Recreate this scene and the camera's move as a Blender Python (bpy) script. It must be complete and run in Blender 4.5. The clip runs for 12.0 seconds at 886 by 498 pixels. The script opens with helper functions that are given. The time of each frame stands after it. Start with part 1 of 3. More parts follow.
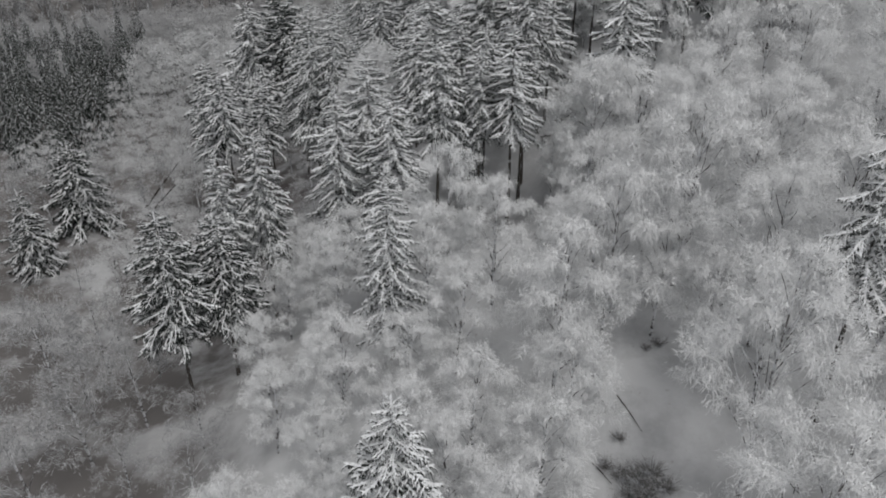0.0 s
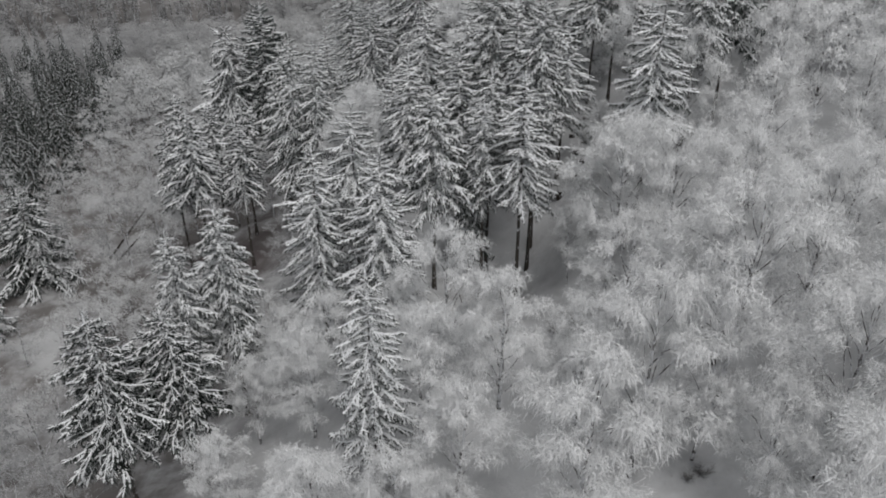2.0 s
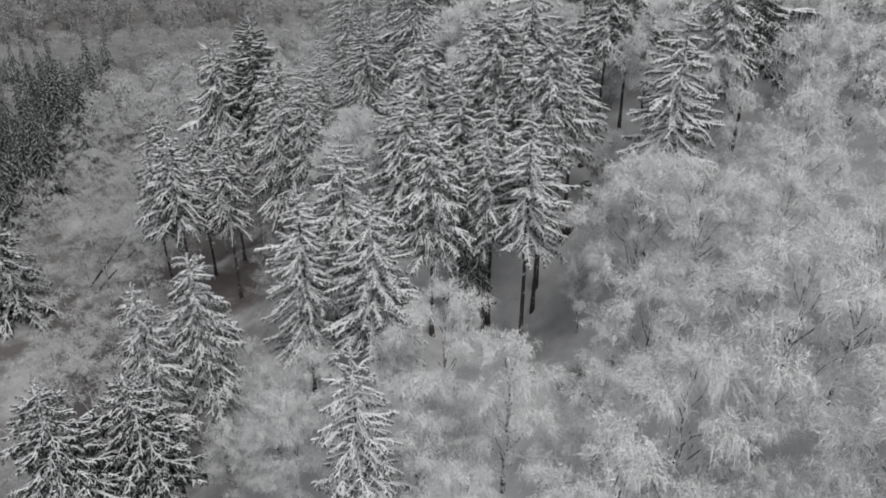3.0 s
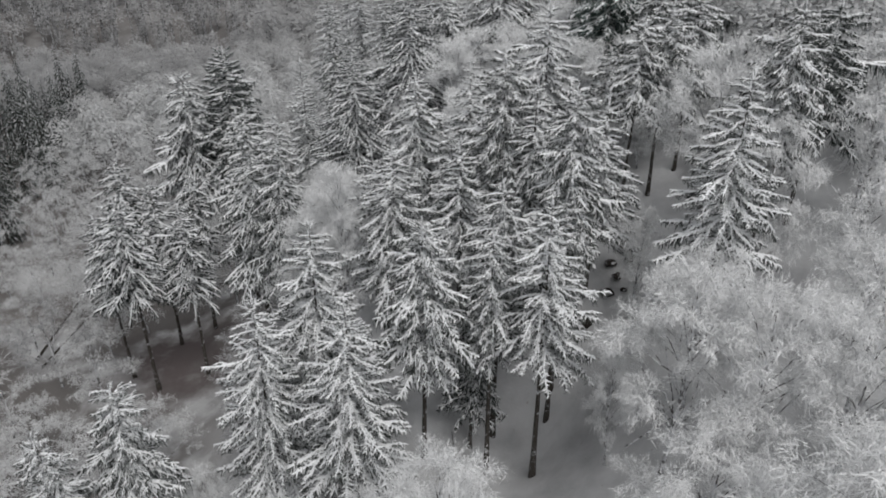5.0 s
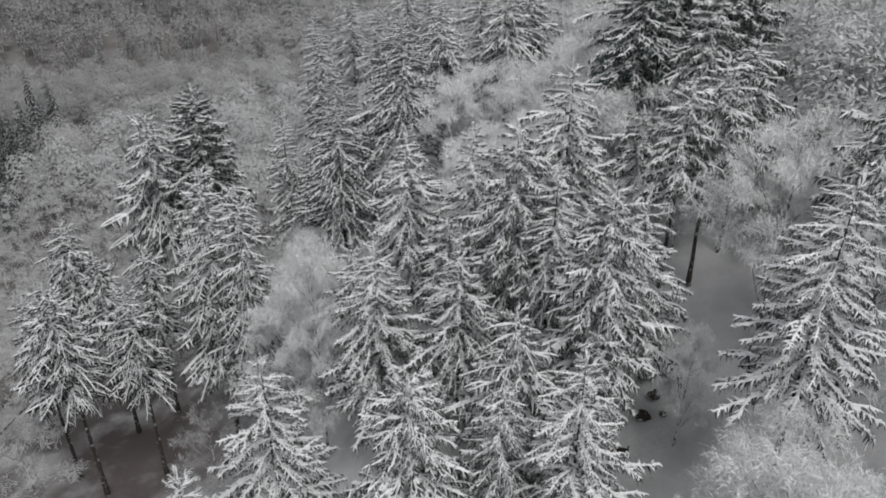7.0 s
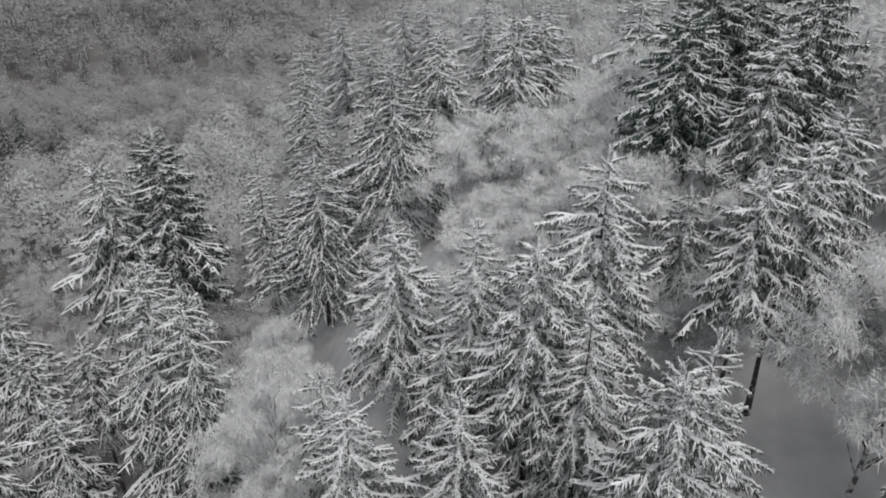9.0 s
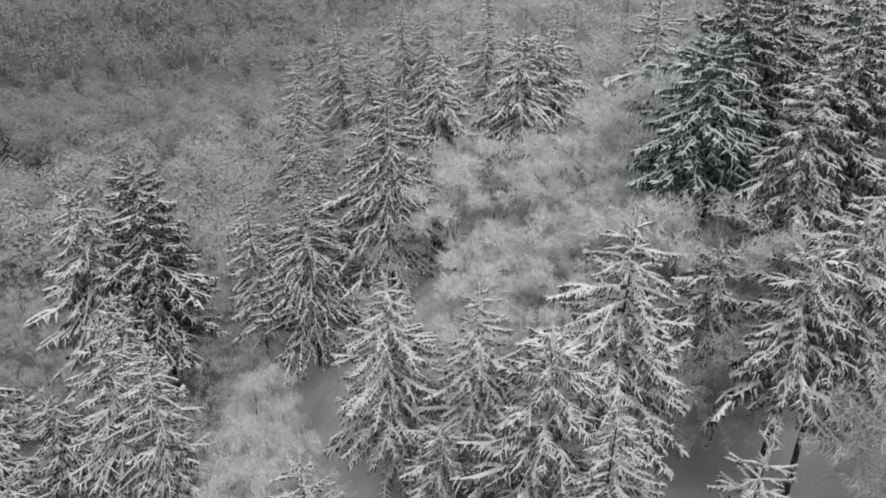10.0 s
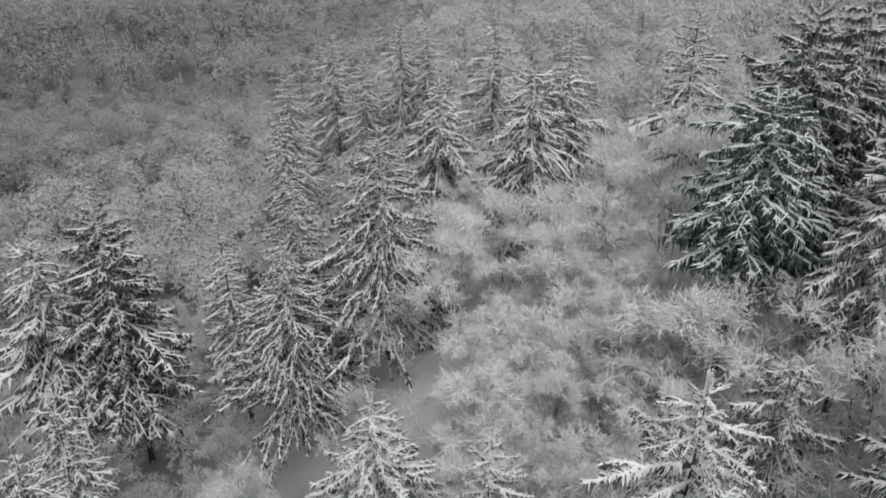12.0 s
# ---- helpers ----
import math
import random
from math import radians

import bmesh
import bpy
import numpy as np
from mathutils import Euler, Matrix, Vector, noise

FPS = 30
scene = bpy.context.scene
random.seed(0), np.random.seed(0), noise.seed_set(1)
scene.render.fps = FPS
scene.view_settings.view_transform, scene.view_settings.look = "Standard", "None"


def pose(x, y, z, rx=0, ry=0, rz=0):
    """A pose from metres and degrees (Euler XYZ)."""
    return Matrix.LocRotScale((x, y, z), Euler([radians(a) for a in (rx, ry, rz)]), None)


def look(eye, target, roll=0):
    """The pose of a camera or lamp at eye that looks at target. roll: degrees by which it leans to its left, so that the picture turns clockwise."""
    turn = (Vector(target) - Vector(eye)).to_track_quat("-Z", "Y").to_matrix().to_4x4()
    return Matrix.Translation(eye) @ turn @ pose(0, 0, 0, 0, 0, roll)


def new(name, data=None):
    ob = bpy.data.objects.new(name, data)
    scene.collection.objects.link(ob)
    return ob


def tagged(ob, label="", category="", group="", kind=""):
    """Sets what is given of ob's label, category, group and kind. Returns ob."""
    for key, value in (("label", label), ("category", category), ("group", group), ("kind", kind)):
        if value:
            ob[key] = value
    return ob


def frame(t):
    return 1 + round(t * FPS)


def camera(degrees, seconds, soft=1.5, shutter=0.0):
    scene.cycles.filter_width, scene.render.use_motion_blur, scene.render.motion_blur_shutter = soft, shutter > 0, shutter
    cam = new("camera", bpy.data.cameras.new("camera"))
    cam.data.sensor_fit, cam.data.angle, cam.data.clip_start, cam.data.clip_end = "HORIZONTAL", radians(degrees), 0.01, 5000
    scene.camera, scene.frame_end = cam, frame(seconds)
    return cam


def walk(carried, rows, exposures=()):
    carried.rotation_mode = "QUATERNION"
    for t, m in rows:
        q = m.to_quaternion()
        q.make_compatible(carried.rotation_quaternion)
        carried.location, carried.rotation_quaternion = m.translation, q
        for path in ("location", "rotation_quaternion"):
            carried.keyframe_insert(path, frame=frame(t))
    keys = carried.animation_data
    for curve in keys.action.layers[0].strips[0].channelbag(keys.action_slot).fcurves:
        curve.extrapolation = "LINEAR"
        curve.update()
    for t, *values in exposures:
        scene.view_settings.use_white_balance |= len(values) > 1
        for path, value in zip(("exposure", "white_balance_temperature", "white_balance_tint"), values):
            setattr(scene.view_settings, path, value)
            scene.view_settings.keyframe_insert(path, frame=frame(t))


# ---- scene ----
cam = camera(60.0, 12.0, soft=1.75)
METRES, EYE, TILT, LEAN, TURN = 60.0, 26.0, -30.8, 0.0, 0.0
DEEP = 1.2113  # the way ahead, for this lens
ROWS = [
    (0.0, 0.0, 0.0, 0.0, -0.0, 0.0, -0.0),
    (0.5, 0.001, 0.0364, 0.0279, 0.0, 0.01, -0.01),
    (1.0, 0.0018, 0.0718, 0.0543, 0.0, 0.04, -0.03),
    (1.5, 0.0024, 0.1082, 0.0819, -0.02, 0.08, -0.04),
    (2.0, 0.004, 0.1446, 0.1098, 0.02, 0.08, -0.07),
    (2.5, 0.0051, 0.1811, 0.1374, 0.04, 0.12, -0.09),
    (3.0, 0.0066, 0.2178, 0.1644, 0.08, 0.17, -0.1),
    (5.0, 0.0109, 0.3652, 0.2727, 0.1, 0.31, -0.21),
    (5.5, 0.0119, 0.4017, 0.2993, 0.12, 0.34, -0.21),
    (6.0, 0.013, 0.4376, 0.3255, 0.13, 0.4, -0.23),
    (6.5, 0.0141, 0.4731, 0.3518, 0.16, 0.44, -0.26),
    (7.0, 0.0154, 0.5084, 0.3778, 0.2, 0.5, -0.28),
    (9.0, 0.0197, 0.6433, 0.4781, 0.37, 0.53, -0.32),
    (9.5, 0.0205, 0.6742, 0.5013, 0.41, 0.55, -0.35),
    (10.0, 0.0213, 0.7036, 0.5242, 0.48, 0.52, -0.33),
    (10.5, 0.022, 0.7316, 0.5453, 0.55, 0.51, -0.34),
    (11.0, 0.022, 0.7575, 0.5645, 0.58, 0.51, -0.33),
    (11.5, 0.022, 0.7813, 0.5818, 0.65, 0.53, -0.37),
    (12.0, 0.0221, 0.8021, 0.5967, 0.74, 0.51, -0.36),
]
walk(cam, [(t, pose(0, 0, EYE, TILT, LEAN, TURN) @ pose(METRES * x, METRES * DEEP * y, METRES * z, 90 + pitch / DEEP, roll, yaw / DEEP)) for t, x, y, z, yaw, pitch, roll in ROWS], exposures=[(0.0, 0.02), (5.0, 0.22), (7.0, 0.2), (9.5, 0.18), (12.0, 0.21)])

# ---- daylight: an even winter overcast ----
world = bpy.data.worlds.new("overcast")
scene.world = world
world.use_nodes = True
wn, wl = world.node_tree.nodes, world.node_tree.links
wn.clear()
sky = wn.new("ShaderNodeTexSky")
sky.sky_type, sky.sun_disc = "NISHITA", False
sky.sun_elevation, sky.sun_rotation = radians(48), radians(20)
grey = wn.new("ShaderNodeHueSaturation")
grey.inputs["Saturation"].default_value = 0.07
back = wn.new("ShaderNodeBackground")
back.inputs["Strength"].default_value = 0.14
wout = wn.new("ShaderNodeOutputWorld")
wl.new(sky.outputs[0], grey.inputs["Color"])
wl.new(grey.outputs[0], back.inputs["Color"])
wl.new(back.outputs[0], wout.inputs["Surface"])

sun_data = bpy.data.lights.new("sun", "SUN")
sun_data.energy, sun_data.angle, sun_data.color = 1.5, radians(30), (1.0, 0.98, 0.96)
sun = new("sun", sun_data)
sun.matrix_world = look((0, 0, 80), (-20, 40, 0))


# ---- materials ----
def material(name, rough=0.8):
    m = bpy.data.materials.new(name)
    m.use_nodes = True
    n, l = m.node_tree.nodes, m.node_tree.links
    b = n["Principled BSDF"]
    b.inputs["Roughness"].default_value = rough
    b.inputs["Specular IOR Level"].default_value = 0.2
    return m, n, l, b


def noise_node(n, l, scale, detail=4.0, coords="Object", rough=0.6):
    tc = n.new("ShaderNodeTexCoord")
    t = n.new("ShaderNodeTexNoise")
    t.inputs["Scale"].default_value, t.inputs["Detail"].default_value, t.inputs["Roughness"].default_value = scale, detail, rough
    l.new(tc.outputs[coords], t.inputs["Vector"])
    return t.outputs["Fac"]


def ramp(n, l, fac, stops):
    r = n.new("ShaderNodeValToRGB")
    while len(r.color_ramp.elements) < len(stops):
        r.color_ramp.elements.new(0.5)
    for e, (p, c) in zip(r.color_ramp.elements, stops):
        e.position, e.color = p, (*c, 1)
    l.new(fac, r.inputs["Fac"])
    return r.outputs["Color"]


def mixed(n, l, fac, a, b, kind="MIX"):
    m = n.new("ShaderNodeMix")
    m.data_type, m.blend_type = "RGBA", kind
    for socket, v in ((m.inputs["Factor"], fac), (m.inputs["A"], a), (m.inputs["B"], b)):
        if isinstance(v, bpy.types.NodeSocket):
            l.new(v, socket)
        else:
            socket.default_value = v
    return m.outputs["Result"]


def bumped(n, l, b, height, strength, distance):
    u = n.new("ShaderNodeBump")
    u.inputs["Strength"].default_value, u.inputs["Distance"].default_value = strength, distance
    l.new(height, u.inputs["Height"])
    l.new(u.outputs["Normal"], b.inputs["Normal"])


def snow_material(name, low, high):
    m, n, l, b = material(name, 0.65)
    f = noise_node(n, l, 3.0)
    l.new(ramp(n, l, f, [(0.3, low), (0.6, high)]), b.inputs["Base Color"])
    bumped(n, l, b, noise_node(n, l, 14.0), 0.6, 0.05)
    return m


def needle_material(name, dark, frost, share):
    """Needles, with rime on a share of them."""
    m, n, l, b = material(name, 0.8)
    geo = n.new("ShaderNodeNewGeometry")
    info = n.new("ShaderNodeObjectInfo")
    f = noise_node(n, l, 5.0, 5.0)
    add = n.new("ShaderNodeMath")
    add.operation = "MULTIPLY_ADD"
    l.new(geo.outputs["Random Per Island"], add.inputs[0])
    add.inputs[1].default_value = 0.55
    l.new(f, add.inputs[2])
    c = ramp(n, l, add.outputs[0], [(0.75 - share, dark), (1.1 - share * 0.6, frost)])
    l.new(mixed(n, l, info.outputs["Random"], c, mixed(n, l, 0.25, c, (0.10, 0.12, 0.10, 1))), b.inputs["Base Color"])
    return m


def frost_material(name, low, high, clear=0.22):
    m, n, l, b = material(name, 0.75)
    geo = n.new("ShaderNodeNewGeometry")
    c = ramp(n, l, geo.outputs["Random Per Island"], [(0.0, low), (1.0, high)])
    f = noise_node(n, l, 0.9, 3.0)
    l.new(mixed(n, l, ramp(n, l, f, [(0.35, (0, 0, 0)), (0.65, (1, 1, 1))]), mixed(n, l, 0.3, c, (low[0] * 0.6, low[1] * 0.6, low[2] * 0.6, 1)), c), b.inputs["Base Color"])
    see = n.new("ShaderNodeBsdfTranslucent")
    l.new(b.inputs["Base Color"].links[0].from_socket, see.inputs["Color"])
    both = n.new("ShaderNodeMixShader")
    both.inputs["Fac"].default_value = clear
    l.new(b.outputs[0], both.inputs[1])
    l.new(see.outputs[0], both.inputs[2])
    l.new(both.outputs[0], n["Material Output"].inputs["Surface"])
    return m


def bark_material(name, dark, light, snowed):
    """Bark with rime and wind-blown snow stuck on it."""
    m, n, l, b = material(name, 0.9)
    f = noise_node(n, l, 9.0, 6.0)
    c = ramp(n, l, f, [(0.35, dark), (0.7, light)])
    g = noise_node(n, l, 2.2, 5.0, rough=0.7)
    s = ramp(n, l, g, [(0.62 - snowed * 0.25, (0, 0, 0)), (0.72 - snowed * 0.25, (1, 1, 1))])
    l.new(mixed(n, l, s, c, (0.62, 0.63, 0.65, 1)), b.inputs["Base Color"])
    bumped(n, l, b, f, 0.8, 0.03)
    return m


SNOW = snow_material("snow", (0.74, 0.75, 0.77), (0.88, 0.89, 0.90))
SNOW_THIN = snow_material("thin_snow", (0.50, 0.51, 0.53), (0.78, 0.79, 0.80))
NEEDLES = needle_material("rimed_needles", (0.018, 0.022, 0.019), (0.27, 0.28, 0.28), 0.24)
NEEDLES_DARK = needle_material("dark_needles", (0.016, 0.021, 0.018), (0.26, 0.28, 0.28), 0.15)
NEEDLES_BLACK = needle_material("deep_green_needles", (0.010, 0.013, 0.012), (0.16, 0.17, 0.17), 0.08)
NEEDLES_GREEN = needle_material("green_needles", (0.016, 0.032, 0.026), (0.22, 0.27, 0.26), 0.18)
FROST = frost_material("rimed_twigs", (0.68, 0.685, 0.69), (0.90, 0.905, 0.91))
FROST_GREY = frost_material("thinly_rimed_twigs", (0.26, 0.26, 0.265), (0.52, 0.525, 0.53), 0.12)
NEEDLES_LONG = needle_material("half_rimed_needles", (0.020, 0.024, 0.021), (0.30, 0.31, 0.32), 0.22)
# Distant needles: haze is painted in as a paler, greyer colour.
NEEDLES_FAR = needle_material("haze_paled_needles", (0.06, 0.063, 0.06), (0.38, 0.385, 0.39), 0.45)
FROST_MID = frost_material("rimed_scrub_twigs", (0.52, 0.525, 0.53), (0.72, 0.725, 0.73), 0.4)
FROST_BACK = frost_material("rimed_twigs_upslope", (0.52, 0.525, 0.53), (0.74, 0.745, 0.75), 0.3)
# Haze over the far twigs is put into their flat grey colours.
FROST_HAZE = frost_material("half_hazed_rimed_twigs", (0.50, 0.502, 0.505), (0.60, 0.602, 0.605), 0.5)
FROST_FAR = frost_material("haze_greyed_rimed_twigs", (0.43, 0.43, 0.435), (0.49, 0.492, 0.495), 0.5)
BARK = bark_material("spruce_bark", (0.030, 0.026, 0.023), (0.10, 0.09, 0.08), 0.25)
# Bark greyed to paint haze over far trunks, with rime flecks on it.
BARK_FAR = bark_material("haze_greyed_far_bark", (0.075, 0.072, 0.070), (0.17, 0.165, 0.16), 0.6)
BARK_PALE = bark_material("rimed_bark", (0.040, 0.036, 0.034), (0.15, 0.14, 0.135), 0.78)

# ---- the lie of the land ----
def soft_step(v):
    return 1 / (1 + np.exp(-np.clip(v, -30, 30)))


def land(x, y):
    """The height of the ground: a bench on the hillside that climbs ahead, with a hollow under the spruces and a steep fall to a lower wood."""
    x, y = np.asarray(x, float), np.asarray(y, float)
    near = np.clip(y, -60, None)
    bench = -12 + 0.27 * (near - 40)
    bench = np.where(near > 85, 0.15 + 9 * np.tanh((near - 85) * 0.018), bench)
    bench = bench - 16 * soft_step((near - 122) / 9) - 0.05 * np.clip(near - 140, 0, 400)
    bench = bench + 0.16 * np.clip(x - 12, 0, 60) + 0.05 * np.clip(x - 70, 0, 400)
    low = -22 - 0.10 * np.clip(y - 100, 0, 190) + 0.06 * np.clip(x + 60, -60, 0)
    edge = -16 + 8 * soft_step((y - 55) / 5)
    w = soft_step((x - edge) / 5.0)
    low = low + 11 * soft_step((y - 258 - 0.15 * (x + 100)) / 3.5) * soft_step((-48 - x) / 6)
    z = low + (bench - low) * w
    z = z - 7 * np.exp(-((x - 5.5) ** 2) / 28 - ((y - 70) ** 2) / 60)
    far = np.clip(np.hypot(x, y - 60) - 330, 0, None)
    z = z + 0.10 * far
    return z + 0.35 * np.sin(x * 0.31 + 1.3) * np.sin(y * 0.27) + 0.18 * np.sin(x * 0.83 + y * 0.61)


def level(x, y):
    return float(land(x, y))


def mesh_of(name, v, f, mats, which=None, smooth=False):
    me = bpy.data.meshes.new(name)
    v, f = np.asarray(v, np.float32), np.asarray(f, np.int32)
    me.vertices.add(len(v))
    me.vertices.foreach_set("co", v.ravel())
    k = f.shape[1]
    me.loops.add(f.size)
    me.loops.foreach_set("vertex_index", f.ravel())
    me.polygons.add(len(f))
    me.polygons.foreach_set("loop_start", np.arange(0, f.size, k, dtype=np.int32))
    for m in mats:
        me.materials.append(m)
    if which is not None:
        me.polygons.foreach_set("material_index", np.asarray(which, np.int32))
    me.polygons.foreach_set("use_smooth", np.full(len(f), smooth))
    me.update(calc_edges=True)
    return me


def part(name, me, parent=None, label="", at=None):
    ob = new(name, me)
    if parent is not None:
        ob.parent = parent
    if at is not None:
        ob.matrix_basis = at
    if label:
        tagged(ob, label)
    return ob


def stretch(lo, hi, step, reach, grow):
    mid = list(np.arange(lo, hi + step, step))
    d = step
    a, b = mid[0], mid[-1]
    left, right = [], []
    while a > -reach or b < reach:
        d *= grow
        if a > -reach:
            a -= d
            left.insert(0, a)
        if b < reach:
            b += d
            right.append(b)
    return np.array(left + mid + right)


def ground_sheet():
    xs, ys = stretch(-100, 70, 1.6, 2500, 1.18), stretch(-5, 190, 1.6, 2500, 1.18)
    gx, gy = np.meshgrid(xs, ys)
    z = land(gx, gy)
    rng = np.random.default_rng(5)
    z = z + rng.normal(0, 0.05, z.shape)
    v = np.stack([gx.ravel(), gy.ravel(), z.ravel()], 1)
    nx, ny = len(xs), len(ys)
    i = (np.arange(ny - 1)[:, None] * nx + np.arange(nx - 1)[None]).ravel()
    f = np.stack([i, i + 1, i + nx + 1, i + nx], 1)
    m, n, l, b = material("snowy_forest_floor", 0.8)
    wide = noise_node(n, l, 0.22, 5.0)
    fine = noise_node(n, l, 1.9, 6.0, rough=0.7)
    c = ramp(n, l, wide, [(0.3, (0.36, 0.363, 0.37)), (0.6, (0.55, 0.555, 0.563))])
    litter = ramp(n, l, fine, [(0.64, (0, 0, 0)), (0.72, (1, 1, 1))])
    c = mixed(n, l, litter, c, (0.33, 0.31, 0.30, 1))
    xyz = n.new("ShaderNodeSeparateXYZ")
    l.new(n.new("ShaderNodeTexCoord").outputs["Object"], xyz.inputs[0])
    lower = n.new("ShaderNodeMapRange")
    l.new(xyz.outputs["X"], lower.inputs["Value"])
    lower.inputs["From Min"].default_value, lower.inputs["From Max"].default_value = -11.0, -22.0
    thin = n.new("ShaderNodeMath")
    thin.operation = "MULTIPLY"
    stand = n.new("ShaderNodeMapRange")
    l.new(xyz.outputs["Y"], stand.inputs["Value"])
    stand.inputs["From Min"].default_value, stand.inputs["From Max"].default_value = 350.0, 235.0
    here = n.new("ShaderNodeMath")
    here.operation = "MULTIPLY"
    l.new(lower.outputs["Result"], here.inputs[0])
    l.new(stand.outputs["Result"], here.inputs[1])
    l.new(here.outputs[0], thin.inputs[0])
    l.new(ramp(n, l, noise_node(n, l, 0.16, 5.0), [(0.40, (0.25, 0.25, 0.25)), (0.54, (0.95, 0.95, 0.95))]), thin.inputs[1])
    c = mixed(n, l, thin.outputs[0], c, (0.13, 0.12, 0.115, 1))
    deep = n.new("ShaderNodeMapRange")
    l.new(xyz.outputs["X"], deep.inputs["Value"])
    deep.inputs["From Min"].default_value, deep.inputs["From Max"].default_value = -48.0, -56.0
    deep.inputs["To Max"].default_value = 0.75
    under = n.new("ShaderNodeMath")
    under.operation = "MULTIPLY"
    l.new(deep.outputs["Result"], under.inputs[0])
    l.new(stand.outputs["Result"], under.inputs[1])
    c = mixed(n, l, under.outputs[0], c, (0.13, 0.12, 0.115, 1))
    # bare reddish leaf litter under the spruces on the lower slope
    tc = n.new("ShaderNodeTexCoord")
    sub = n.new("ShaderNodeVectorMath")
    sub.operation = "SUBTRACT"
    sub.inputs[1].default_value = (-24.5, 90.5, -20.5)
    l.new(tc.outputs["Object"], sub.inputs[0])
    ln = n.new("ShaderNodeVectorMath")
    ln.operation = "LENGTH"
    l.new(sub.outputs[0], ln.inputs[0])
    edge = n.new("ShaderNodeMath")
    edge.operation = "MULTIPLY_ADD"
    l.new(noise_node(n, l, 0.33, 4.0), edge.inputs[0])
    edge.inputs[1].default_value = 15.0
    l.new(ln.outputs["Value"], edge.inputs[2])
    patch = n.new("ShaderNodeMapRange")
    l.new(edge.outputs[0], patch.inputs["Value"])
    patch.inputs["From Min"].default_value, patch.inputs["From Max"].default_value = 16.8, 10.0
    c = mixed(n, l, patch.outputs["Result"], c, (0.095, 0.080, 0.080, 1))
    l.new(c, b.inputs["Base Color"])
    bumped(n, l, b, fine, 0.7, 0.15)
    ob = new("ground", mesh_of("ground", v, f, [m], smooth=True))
    tagged(ob, "snow-covered forest floor with patches of leaf litter", "ground", kind="structure")


ground_sheet()


# ---- trees: pieces of geometry ----
class Heap:
    """Vertices and triangles heaped up, with a material slot for each triangle."""

    def __init__(self):
        self.v, self.f, self.m, self.n = [], [], [], 0

    def add(self, v, f, slot):
        v, f = np.asarray(v, float).reshape(-1, 3), np.asarray(f, int).reshape(-1, 3)
        self.v.append(v)
        self.f.append(f + self.n)
        self.m.append(np.full(len(f), slot) if np.isscalar(slot) else np.asarray(slot))
        self.n += len(v)

    def done(self):
        return np.concatenate(self.v), np.concatenate(self.f), np.concatenate(self.m)


def tube(heap, path, radii, sides, slot):
    path = np.asarray(path, float)
    k = len(path)
    way = np.gradient(path, axis=0)
    way /= np.linalg.norm(way, axis=1, keepdims=True) + 1e-9
    ref = np.where(np.abs(way[:, 2:3]) > 0.8, [[1.0, 0, 0]], [[0, 0, 1.0]])
    a = np.cross(way, ref)
    a /= np.linalg.norm(a, axis=1, keepdims=True) + 1e-9
    b = np.cross(way, a)
    ang = np.arange(sides) * 2 * np.pi / sides
    v = path[:, None] + np.asarray(radii)[:, None, None] * (np.cos(ang)[None, :, None] * a[:, None] + np.sin(ang)[None, :, None] * b[:, None])
    i = (np.arange(k - 1)[:, None] * sides + np.arange(sides)[None]).ravel()
    j = (np.arange(k - 1)[:, None] * sides + (np.arange(sides)[None] + 1) % sides).ravel()
    f = np.concatenate([np.stack([i, j, j + sides], 1), np.stack([i, j + sides, i + sides], 1)])
    heap.add(v.reshape(-1, 3), f, slot)


